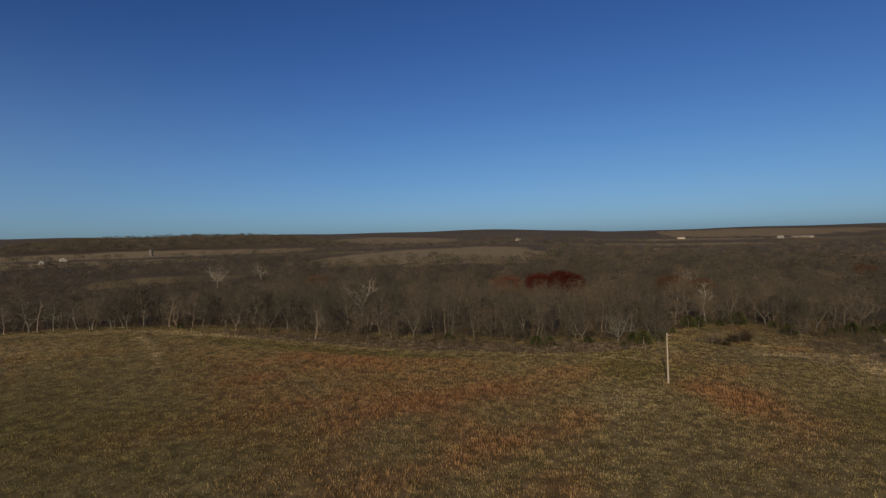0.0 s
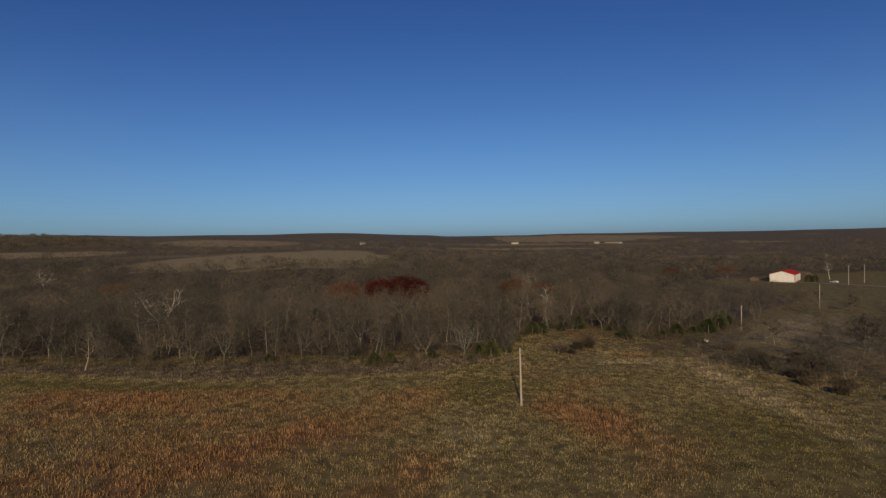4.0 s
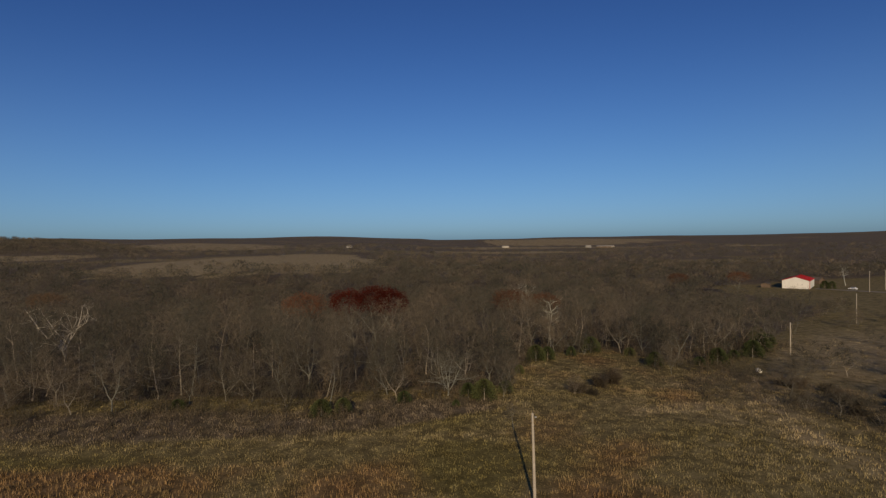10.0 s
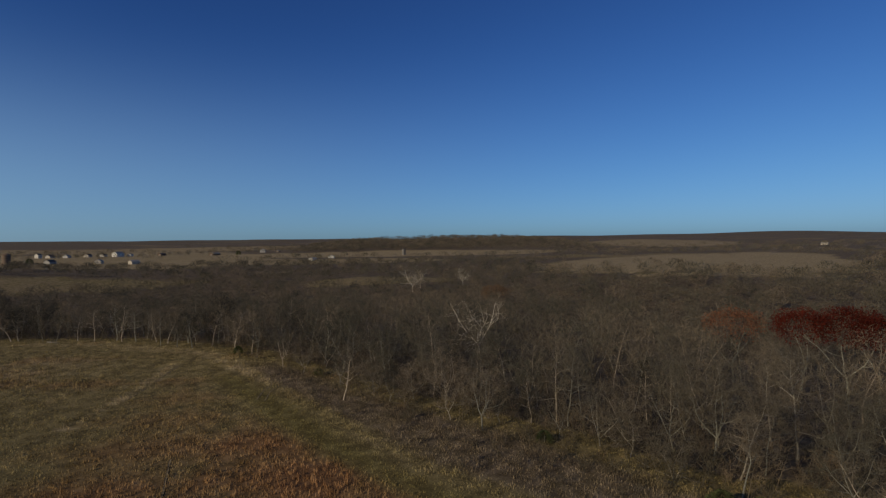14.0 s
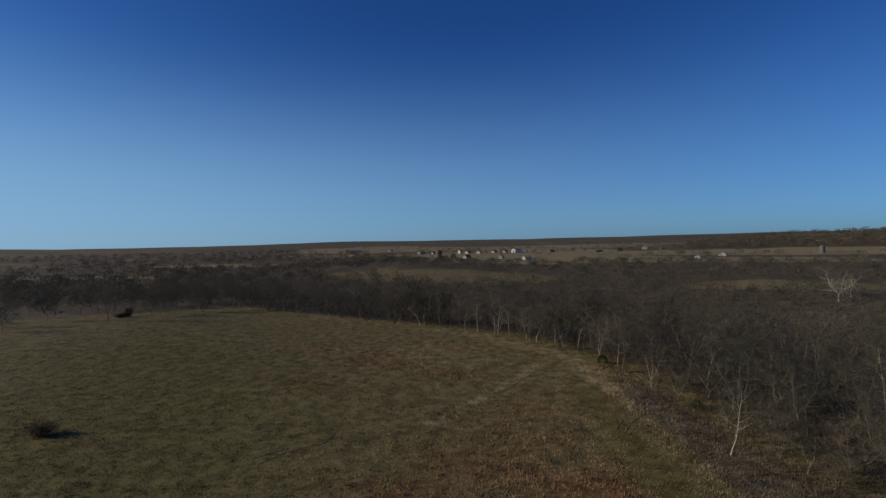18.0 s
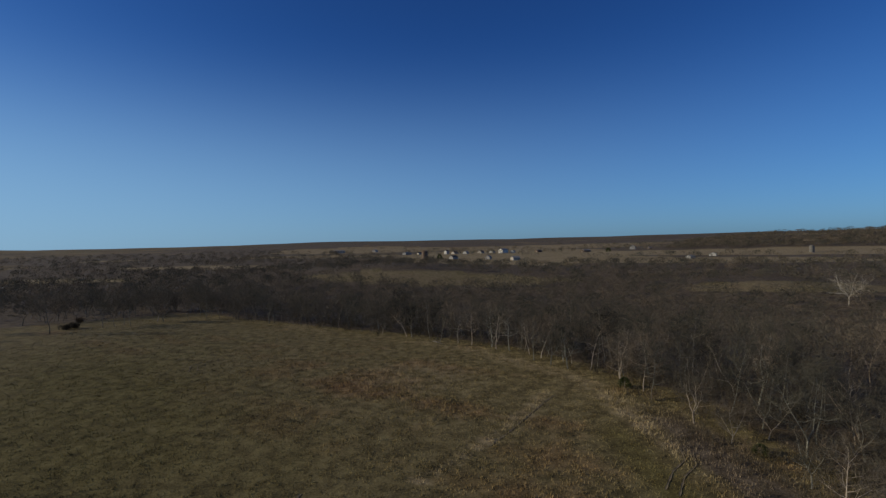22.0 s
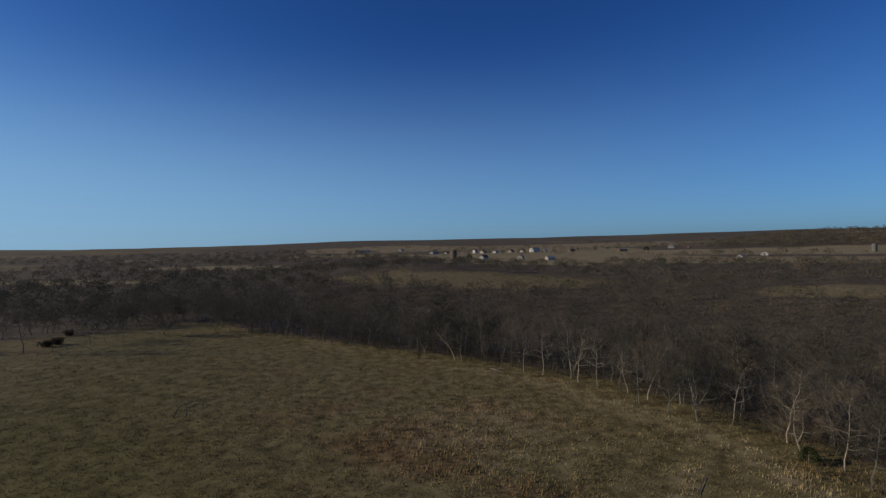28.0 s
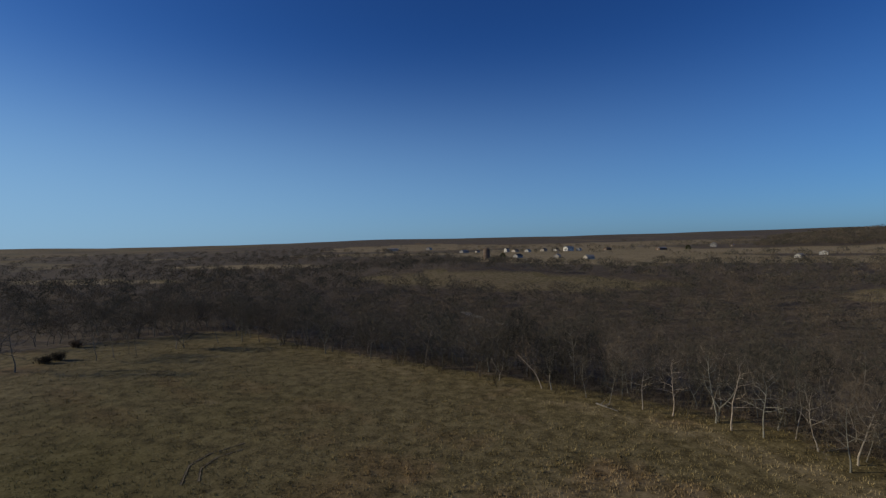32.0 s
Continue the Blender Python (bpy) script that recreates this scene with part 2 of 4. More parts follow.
BROWN = plain("brown_boards", (0.10, 0.07, 0.05), (0.17, 0.12, 0.085), 0.8, 0.85)
GLASS = plain("window_glass", (0.02, 0.022, 0.025), (0.035, 0.04, 0.045), 1.0, 0.08)
GRAVEL = plain("pale_gravel", (0.17, 0.15, 0.12), (0.26, 0.235, 0.19), 1.2, 0.95)
CAR_PAINT = plain("white_car_paint", (0.74, 0.74, 0.73), (0.80, 0.80, 0.79), 1.0, 0.25)
RUBBER = plain("tyre_rubber", (0.02, 0.02, 0.02), (0.035, 0.035, 0.035), 8.0, 0.9)
DEADWOOD = plain("grey_dead_wood", (0.13, 0.115, 0.095), (0.23, 0.21, 0.175), 3.0, 0.9, 0.0, 0.4)
EARTH = plain("bare_rutted_earth", (0.132, 0.105, 0.068), (0.234, 0.186, 0.112), 2.0, 0.95)


# ---- lie of the land ----
def smooth(t):
    t = np.clip(t, 0.0, 1.0)
    return t * t * (3 - 2 * t)


EDGE_X = (-330, -262, -230, -200, -180, -160, -132, -112, -78, -41, -20, -9, 12, 23, 42, 52, 67, 95, 147, 175, 215, 260, 330)
EDGE_Y = (-60, -20, 6, 44, 69, 87, 100, 104, 103, 106, 105, 110, 111, 141, 152, 132, 141, 168, 229, 250, 380, 400, 420)


def edge(x):
    """The wood's southern border."""
    return np.interp(x, EDGE_X, EDGE_Y)


def hill_axes(x, y):
    """Across and along the wooded hill in the north-west."""
    return (x + 1010) * -0.78 + (y - 885) * 0.63, (x + 1010) * 0.63 + (y - 885) * 0.78


def fence_line(x):
    """The straight border between the field and the rough strip before the wood."""
    return np.interp(x, (-130, -92, -48, -8, 12, 30), (99, 95, 91, 94, 104, 120))


def terrain(x, y):
    """Height of the ground: the level field, the wooded creek bottom beyond its border, the valley to the barn, a knoll with open trees, the slow rise to the horizon."""
    x, y = np.asarray(x, float), np.asarray(y, float)
    r, d = np.hypot(x, y - 50), 0.62 * x + 0.78 * y
    barn_side = 7.6 * smooth((d - 85) / 200) * smooth((x + 160) / 170)
    north = smooth((x + 330) / 200) * smooth((150 - x) / 180)
    creek = 8.5 * smooth((y - edge(x) - 10) / 120) * (1 - smooth((r - 300 + 70 * north) / (260 - 90 * north))) * smooth((60 - x) / 90)
    z = 1.8 * smooth((-x - 30) / 130) - np.maximum(barn_side, creek)
    z = z + 3.0 * np.exp(-(((x + 195) / 55) ** 2) - ((y + 50) / 70) ** 2)
    z = z + (0.0115 + 0.0055 * smooth(-x / 900) * smooth((y / np.maximum(r, 1.0) + 0.45) / 0.4)) * np.maximum(0.0, r - 350)
    z = z + 4.0 * north * smooth((r - 230) / 180) * (1 - smooth((r - 900) / 1200)) * (y > 0)
    z = z + 6.0 * np.exp(-(((x + 530) / 95) ** 2) - ((y - 75) / 75) ** 2)
    far = smooth((r - 900) / 1500)
    z = z + far * (6 * np.sin(x / 410 + 1.0) * np.cos(y / 530) + 3 * np.sin(x / 170 + y / 230))
    z = z + 5.0 * np.exp(-(((x + 305) / 55) ** 2) - ((y - 290) / 50) ** 2)
    u, v = hill_axes(x, y)
    z = z + 20 * np.exp(-((u / 200) ** 2) - ((v - 130) / 300) ** 4)
    return z


def wave(x, y, s=1.0):
    """Smooth unevenness between -1 and 1."""
    return (np.sin(x * 0.071 * s + 1.3) * np.cos(y * 0.083 * s + 0.4) + 0.6 * np.sin(x * 0.17 * s - y * 0.13 * s + 2.0) + 0.4 * np.cos(x * 0.31 * s + y * 0.37 * s)) / 2.0


# open fields beyond the border: centre, half sizes, turn, and what grows there (straw stubble, pasture, russet grass)
FIELDS = ((-450, 100, 110, 38, 74, "fallow"), (-308, 290, 58, 26, 48, "fallow"), (-520, -215, 85, 24, 70, "straw"), (-705, -150, 110, 36, 62, "straw"), (-1000, -30, 190, 60, 70, "pasture"), (-1110, -430, 70, 40, 60, "straw"),
          (-890, 290, 320, 190, -10, "pasture"), (-680, 618, 280, 112, 51, "straw"), (-555, 430, 130, 62, 51, "pasture"), (-620, 350, 110, 70, 40, "pasture"), (-1400, 520, 260, 330, 0, "russet"), (-1500, 60, 300, 260, 0, "russet"), (-968, 900, 60, 36, 40, "straw"),
          (-190, 595, 135, 205, 5, "straw"), (-600, 1480, 190, 380, 20, "russet"), (-821, 1218, 70, 60, 0, "straw"), (150, 1130, 180, 44, -4, "straw"), (700, 2700, 460, 800, -14, "russet"), (469, 1193, 60, 30, 0, "straw"),
          (820, 1400, 90, 60, 0, "straw"), (300, 1520, 260, 130, -8, "russet"))


def inside_field(x, y, cx, cy, a, b, turn):
    c, s = math.cos(radians(turn)), math.sin(radians(turn))
    u, v = (x - cx) * c + (y - cy) * s, (y - cy) * c - (x - cx) * s
    return (u / a) ** 2 + (v / b) ** 2 < 1 + 0.25 * wave(x, y, 0.6)


def in_field(x, y):
    inside = np.zeros(np.shape(x), bool)
    for row in FIELDS:
        inside |= inside_field(x, y, *row[:5])
    return inside & (fuzz(x / 2.5, y + 0.4 * x, 19) < 0.66)  # clumps of trees stand in the fields


def wooded(x, y):
    """Where the woods stand."""
    x, y = np.asarray(x, float), np.asarray(y, float)
    r = np.hypot(x, y - 50)
    near = (x > -284) & (y > edge(x) + 2 * wave(x, y, 1.6)) & (r < 700)
    near |= (x < -276 - np.clip(y, -60, 5) + 6 * wave(x, y, 1.5)) & (y < 20) & (y > -400)
    near |= (x < -275) & (y > -400) & (r < 700)
    far = (r >= 700) & (wave(x, y, 0.11) + 0.4 * wave(y, x, 0.3) > -0.35)
    u, v = hill_axes(x, y)
    hill = (u > -290 + 12 * wave(x, y, 0.4)) & (u < 90) & (v > -165 + 12 * wave(x, y, 0.3)) & (v < 430)
    near &= np.hypot(x - 222, y - 344) > 44  # the barn's yard
    return ((near | far) | hill) & ~in_field(x, y) & (y > -900)


def fuzz(x, y, size):
    """Even, patternless unevenness between -1 and 1 with patches of the given size."""
    x, y = np.asarray(x, float) / size, np.asarray(y, float) / size
    i, j = np.floor(x), np.floor(y)
    u, v = smooth(x - i), smooth(y - j)

    def corner(a, b):
        h = np.sin(a * 127.1 + b * 311.7) * 43758.5453
        return (h - np.floor(h)) * 2 - 1

    return (corner(i, j) * (1 - u) + corner(i + 1, j) * u) * (1 - v) + (corner(i, j + 1) * (1 - u) + corner(i + 1, j + 1) * u) * v


def sheet(name, verts, faces, material, parent=None, attributes=()):
    me = bpy.data.meshes.new(name)
    verts, faces = np.asarray(verts, np.float32), np.asarray(faces, np.int32)
    me.vertices.add(len(verts))
    me.vertices.foreach_set("co", verts.ravel())
    k = faces.shape[1]
    me.loops.add(faces.size)
    me.loops.foreach_set("vertex_index", faces.ravel())
    me.polygons.add(len(faces))
    me.polygons.foreach_set("loop_start", np.arange(0, faces.size, k, dtype=np.int32))
    me.update(calc_edges=True)
    for key, kind, field, values in attributes:
        a = me.attributes.new(key, kind, "POINT")
        a.data.foreach_set(field, np.asarray(values, np.float32).ravel())
    me.materials.append(material)
    ob = new(name, me)
    ob.parent = parent
    return ob


def bump_at(x, y, cx, cy, a, b, turn=0.0):
    c, s = math.cos(radians(turn)), math.sin(radians(turn))
    u, v = (x - cx) * c + (y - cy) * s, (y - cy) * c - (x - cx) * s
    return np.exp(-((u / a) ** 2) - (v / b) ** 2)


def zones(x, y):
    """How much russet, green, straw and leaf litter the ground carries; straw and green also paint in some of the
    field's light and dark.
    """
    x, y = np.asarray(x, float), np.asarray(y, float)
    r = np.hypot(x, y - 50)
    inside = y - edge(x)
    rough = smooth((y - fence_line(x) - 1) / 2.5) * smooth((edge(x) + 4 - y) / 5) * smooth((x + 118) / 14) * smooth((16 - x) / 8)
    russet = 0.55 * smooth((91 - y) / 8) * smooth((y + 5) / 50) * smooth((x + 110) / 60) * smooth((5 - x) / 10) * (1 + 0.3 * wave(x, y, 1.7) + 0.3 * fuzz(x, y, 9))
    russet = russet + 0.75 * bump_at(x, y, 19, 70, 9, 19, 10) + 0.4 * bump_at(x, y, 26, 88, 8, 5, 20) + 0.2 * bump_at(x, y, -52, 80, 26, 9, 4)
    russet = russet + 0.18 * bump_at(x, y, -110, 70, 40, 18, 20) + 0.2 * bump_at(x, y, -150, 40, 40, 30) + 0.7 * bump_at(x, y, -121, 2, 9, 2) + 0.5 * bump_at(x, y, -190, 0, 14, 3, 40) + 0.25 * bump_at(x, y, 30, 118, 22, 18) + 0.3 * bump_at(x, y, 110, 140, 60, 40, 45)
    green = 0.9 * bump_at(x, y, 4, 72, 4.5, 26) + 0.75 * bump_at(x, y, 8, 86, 15, 7) + 0.85 * bump_at(x, y, 41, 74, 11, 18, 10) + 0.5 * bump_at(x, y, 37, 92, 9, 8) + 0.5 * bump_at(x, y, 38, 55, 14, 12)
    green = green + 0.6 * bump_at(x, y, -98, 16, 50, 34) + 0.35 * bump_at(x, y, -62, 36, 28, 14) + 0.4 * bump_at(x, y, -145, 4, 60, 26) + 0.85 * np.exp(-(((y - fence_line(x) + 4) / 3) ** 2)) * smooth((-20 - x) / 20) * smooth((x + 112) / 12) + 0.5 * rough
    straw = 0.22 * np.exp(-(((inside + 4) / 4) ** 2)) * (x < -100) * (x > -175) + 0.55 * bump_at(x, y, 110, 170, 60, 14, 45) + 0.6 * bump_at(x, y, 105, 150, 70, 18, 48)
    straw = straw + 0.3 * np.exp(-(((y - fence_line(x)) / 0.8) ** 2)) * (x < -2) * (x > -112) + (0.0 + 0.22 * fuzz(x, y, 2.5)) * rough
    # by the pole: pale lane grass, and the glow opposite the sun as colour
    straw = straw + 0.45 * bump_at(x, y, 3, 66, 6, 16) + 0.3 * bump_at(x, y, 40, 80, 14, 20) + 0.3 * bump_at(x, y, 6, 104, 14, 7) + 0.35 * bump_at(x, y, -150, 66, 34, 22, 30) + 0.3 * bump_at(x, y, -126, 62, 26, 20, 20) + 0.3 * bump_at(x, y, -190, 20, 40, 30)
    litter = np.where(wooded(x, y - 8) & wooded(x, y), 0.95, 0.1)
    russet = russet + 0.2 * wave(y, x, 0.9) + 0.25 * wave(x, y, 2.6) + smooth((-x - 60) / 40) * (0.04 + 0.2 * wave(x, y, 1.5))
    # to the west: greener grass, and the side-lit field's darkness put into colour
    green = green + 0.22 * wave(x, y, 0.55) + 0.14 * smooth((-x - 55) / 45) * (inside < -6) * (r < 300)
    straw = straw + 0.1 * wave(x + 40, y, 0.8) - 0.18 * smooth((-x - 60) / 40) * (inside < -8)
    litter = np.where(r > 1650, np.where(x < -300, 0.65, 0.55) + 0.6 * wave(x, y * 2, 0.06), litter)
    straw = straw + 0.4 * bump_at(x, y, -106, 97, 20, 3, -2)
    green = green + 0.5 * bump_at(x, y, 1, 103, 7, 6)
    clearing = smooth((x - 8) / 8) * smooth((y - 94) / 14) * smooth((52 - x) / 10) * smooth((160 - y) / 10)
    russet, straw, green = russet + (0.08 + 0.2 * fuzz(x, y, 7)) * clearing, straw + (0.12 + 0.25 * fuzz(x + 50, y, 5)) * clearing, green - 0.5 * clearing
    litter = litter + 0.7 * rough + 0.4 * bump_at(x, y, 66, 106, 34, 13, -48) + 0.3 * bump_at(x, y, 125, 160, 60, 16, 45) 
    far_woods = (r > 640) & wooded(x, y)
    litter = np.where(far_woods, 1.0, np.where(r > 640, 0.45 + 0.4 * wave(x, y, 0.1), litter))
    russet = np.where(r > 640, 0.35 + 0.4 * wave(y, x, 0.12), russet)
    straw = np.where(r > 640, np.where(x < 0, 0.35, 0.25) + 0.3 * wave(x, y, 0.15), straw)
    green = np.where(r > 640, 0.1, green)
    for cx, cy, a, b, turn, crop in FIELDS:
        here = inside_field(x, y, cx, cy, a, b, turn)
        mow = 0.18 * wave(x, y, 0.5)
        values = {"fallow": (0.1, 0.15, 0.4, 0.3), "straw": (0.1, -0.2, 0.9, -0.3), "pasture": (0.2, 0.05, 0.75, -0.1), "russet": (0.5, -0.2, 0.7, -0.2)}[crop]
        russet, green, straw, litter = (np.where(here, k + mow, old) for k, old in zip(values, (russet, green, straw, litter)))
    for ax, ay, bx, by, wide in ((-80, 46, -92, 64, 1.3), (57, 120, 49, 92, 3.0), (49, 92, 51, 58, 2.6), (30, 103, 54, 108, 2.0), (-36, 34, -50, 58, 0.8)):
        t = np.clip(((x - ax) * (bx - ax) + (y - ay) * (by - ay)) / ((bx - ax) ** 2 + (by - ay) ** 2), 0, 1)
        straw = straw + 0.36 * np.exp(-(np.hypot(x - ax - t * (bx - ax), y - ay - t * (by - ay)) / wide) ** 2)
    for ax, ay, bx, by in ((-92, 64, -102, 74), (-102, 74, -111, 81), (-111, 81, -122, 89)):  # the worn track to the wood
        t = np.clip(((x - ax) * (bx - ax) + (y - ay) * (by - ay)) / ((bx - ax) ** 2 + (by - ay) ** 2), 0, 1)
        worn = np.exp(-(np.hypot(x - ax - t * (bx - ax), y - ay - t * (by - ay)) / 1.1) ** 2)
        straw, green, russet = straw + 0.6 * worn, green - 0.3 * worn, russet - 0.2 * worn
    tufts = bump_at(x, y, -121, 96, 10, 3, -20) + bump_at(x, y, -98, 97, 14, 2)
    straw = straw + (0.1 + 0.55 * fuzz(x, y, 1.8)) * tufts
    straw = straw + 0.5 * bump_at(x, y, 4, 94, 7, 2.6)
    return np.stack([russet, green, straw, litter], -1)


def grown(start, stop, step, ratio):
    """Distances from start to stop whose steps grow."""
    out = [start]
    while out[-1] < stop:
        step *= ratio
        out.append(out[-1] + step)
    return out


xs = np.array([-x for x in reversed(grown(260, 4750, 3, 1.07)[1:])] + list(np.arange(-260, 121, 2.0)) + grown(121, 4750, 3, 1.07)[1:])
ys = np.array([-y for y in reversed(grown(60, 4750, 3, 1.09)[1:])] + list(np.arange(-60, 241, 2.0)) + grown(241, 4750, 3, 1.07)[1:])
gx, gy = np.meshgrid(xs, ys)
gz = terrain(gx, gy)
nx, ny = len(xs), len(ys)
gi = np.arange(nx * ny).reshape(ny, nx)
ground_faces = np.stack([gi[:-1, :-1], gi[:-1, 1:], gi[1:, 1:], gi[1:, :-1]], -1).reshape(-1, 4)
ground = sheet("ground", np.stack([gx, gy, gz], -1).reshape(-1, 3), ground_faces, GROUND, None, (("zone", "FLOAT_COLOR", "color", zones(gx, gy)),))
tagged(ground, "rolling dry winter prairie with russet, olive and straw grass", "ground", "", "structure")
ground.data.shade_smooth()


# ---- trees ----
def tube(verts, tris, path, radii, sides):
    """A tapered, bent stem through the points of path."""
    first = len(verts)
    for i, (p, r) in enumerate(zip(path, radii)):
        way = (path[min(i + 1, len(path) - 1)] - path[max(i - 1, 0)]).normalized()
        u = way.orthogonal().normalized()
        v = way.cross(u)
        for k in range(sides):
            a = 2 * math.pi * k / sides
            verts.append(p + (u * math.cos(a) + v * math.sin(a)) * r)
    for i in range(len(path) - 1):
        for k in range(sides):
            a, b = first + i * sides + k, first + i * sides + (k + 1) % sides
            tris.append((a, b, b + sides))
            tris.append((a, b + sides, a + sides))


def limb(rng, start, way, length, steps, rise, wander):
    """The points of a branch that wanders and turns upwards."""
    path, way = [start.copy()], way.normalized()
    for _ in range(steps):
        way = (way + Vector((rng.gauss(0, wander), rng.gauss(0, wander), rise + rng.gauss(0, wander * 0.6)))).normalized()
        path.append(path[-1] + way * (length / steps))
    return path


def along(path, t):
    k = min(int(t * (len(path) - 1)), len(path) - 2)
    return path[k].lerp(path[k + 1], t * (len(path) - 1) - k), (path[k + 1] - path[k]).normalized()


def bare_tree(seed, height, spread, limbs, twigs, twig_width, sides=6, side_limbs=4, bole=0.3, girth=0.022, steps=4, twig_length=1.3, stems=1, rise=0.05, wander=0.2, flat=0.0, fork=0.0, shell=0.5, snug=0.0, splay=1.0):
    """Wood (stem and limbs) and twigs of a leafless tree, as two triangle meshes. stems: leaders, from the ground or from a fork at that share of the height;
    shell: the share of the twigs that fill out the rounded crown; snug: how closely these sprays lie along its surface."""
    rng = random.Random(seed)
    wood, wood_tris, fine, fine_tris, tips = [], [], [], [], []
    r0 = height * girth
    foot = Vector((0, 0, -0.3))
    if fork:
        butt = limb(rng, foot, Vector((rng.gauss(0, 0.08), rng.gauss(0, 0.08), 1)), height * fork, 3, 0.05, 0.08)
        tube(wood, wood_tris, butt, [r0 * 1.3, r0 * 1.08, r0, r0 * 0.92], sides)
        foot = butt[-1]
    for stem in range(stems):
        if stems == 1:
            lean = Vector((rng.gauss(0, 0.10), rng.gauss(0, 0.10), 1))
        else:
            turn = stem * 6.283 / stems + rng.uniform(-0.4, 0.4)
            out = rng.uniform(0.5, 1.1) * splay if fork else 0.35
            lean = Vector((math.cos(turn) * out, math.sin(turn) * out, 1))
        h = (height * (1 - fork)) * (1 if stem == 0 else rng.uniform(0.75, 0.98))
        trunk = limb(rng, foot, lean, h * 0.88, steps + 2, 0.10, 0.15)
        rs = r0 * (0.9 if stems == 1 else 0.66)
        tube(wood, wood_tris, trunk, [rs * (1.25 if i == 0 and not fork else 1) * (1 - 0.88 * i / (len(trunk) - 1)) for i in range(len(trunk))], sides)
        tips.append((trunk, 0.55))
        count = max(3, limbs // stems) if limbs else 0
        for i in range(count):
            low = 0.12 if fork else bole
            t = low + (0.97 - low) * (i + rng.random() * 0.8) / count
            at_, way = along(trunk, min(t, 0.98))
            a = i * 2.4 + rng.uniform(-0.5, 0.5) + stem
            out = Vector((math.cos(a), math.sin(a), rng.uniform(-0.1, 0.45) + (0.7 - flat) * t * t))
            length = spread * rng.uniform(0.7, 1.15) * (1.05 - 0.55 * t) * (0.75 if fork else 1)
            arm = limb(rng, at_, out, length, steps, rise, wander)
            r = rs * (1 - 0.8 * t) * 0.62
            tube(wood, wood_tris, arm, [r * (1 - 0.85 * j / steps) for j in range(steps + 1)], max(3, sides - 2))
            tips.append((arm, 0.25))
            for j in range(side_limbs):
                t2 = 0.25 + 0.7 * (j + rng.random()) / side_limbs
                p2, w2 = along(arm, min(t2, 0.97))
                w2 = w2 + Vector((rng.gauss(0, 0.7), rng.gauss(0, 0.7), rng.gauss(0.25, 0.4)))
                sub = limb(rng, p2, w2, length * rng.uniform(0.35, 0.6), max(2, steps - 1), rise, wander * 1.3)
                r2 = r * (1 - 0.7 * t2) * 0.6
                tube(wood, wood_tris, sub, [r2 * (1 - 0.75 * q / (len(sub) - 1)) for q in range(len(sub))], 3)
                tips.append((sub, 0.1))
    heart = Vector((sum(v.x for v in wood) / len(wood) * 1.2, sum(v.y for v in wood) / len(wood) * 1.2, height * 0.56))
    for k in range(twigs):
        if k < twigs * shell:
            u = Vector((rng.gauss(0, 1), rng.gauss(0, 1), rng.gauss(0.25, 1))).normalized()
            q = rng.uniform(0.62 + 0.2 * snug, 1.0) * (1 + 0.16 * math.sin(u.x * 4 + seed) * math.cos(u.y * 5))
            p = heart + Vector((u.x * spread * 0.88, u.y * spread * 0.88, u.z * height * (0.42 if u.z > 0 else 0.3))) * q
            way = Vector((rng.gauss(0, 1), rng.gauss(0, 1), rng.gauss(0.5, 1)))
            way = ((way - u * way.dot(u)).normalized() * 0.85 + u * rng.uniform(0.1, 0.7) * (1 - 0.8 * snug)).normalized()
            length = twig_length * rng.uniform(0.45, 1.0)
            face = way.cross(u * 0.5 + Vector((rng.gauss(0, 0.7), rng.gauss(0, 0.7), rng.gauss(0, 0.7))))
        else:
            path, low = tips[rng.randrange(len(tips))]
            p, way = along(path, min(0.99, low + (1 - low) * rng.random() ** 0.7))
            way = (way * 0.45 + Vector((rng.gauss(0, 0.6), rng.gauss(0, 0.6), rng.gauss(0.2, 0.45)))).normalized()
            length = twig_length * rng.uniform(0.5, 1.35)
            face = way.cross(Vector((rng.gauss(0, 1), rng.gauss(0, 1), rng.gauss(0, 1))))
        side = face.normalized() * twig_width * rng.uniform(0.6, 1.3) * 0.5
        n = len(fine)
        bend_ = Vector((rng.gauss(0, 0.15), rng.gauss(0, 0.15), 0.1)) * length
        fine.extend((p - side, p + side, p + way * length + bend_))
        fine_tris.append((n, n + 1, n + 2))
    return (np.array(wood), np.array(wood_tris)), (np.array(fine), np.array(fine_tris))


def mesh_of(name, part_, material):
    me = bpy.data.meshes.new(name)
    me.from_pydata([tuple(v) for v in part_[0]], [], [tuple(int(i) for i in f) for f in part_[1]])
    me.materials.append(material)
    return me


def tree_thing(name, meshes, label, group):
    ob = new(name)
    for n, me in meshes:
        new(n, me).parent = ob
    return tagged(ob, label, "tree", group)


def placed(x, y, turn=0.0, size=1.0, stretch=1.0):
    m = Matrix.LocRotScale((x, y, float(terrain(x, y))), Euler((0, 0, turn)), None)
    return m, (size, size, size * stretch)


def set_down(ob, x, y, turn, size, stretch=1.0):
    m, sc = placed(x, y, turn, size, stretch)
    ob.scale = sc
    ob.matrix_basis = m @ Matrix.Diagonal((*sc, 1))


def plant(model, x, y, turn, size, stretch=1.0):
    m, sc = placed(x, y, turn, size, stretch)
    c = copy_thing(model, m)
    c.scale = sc
    return c


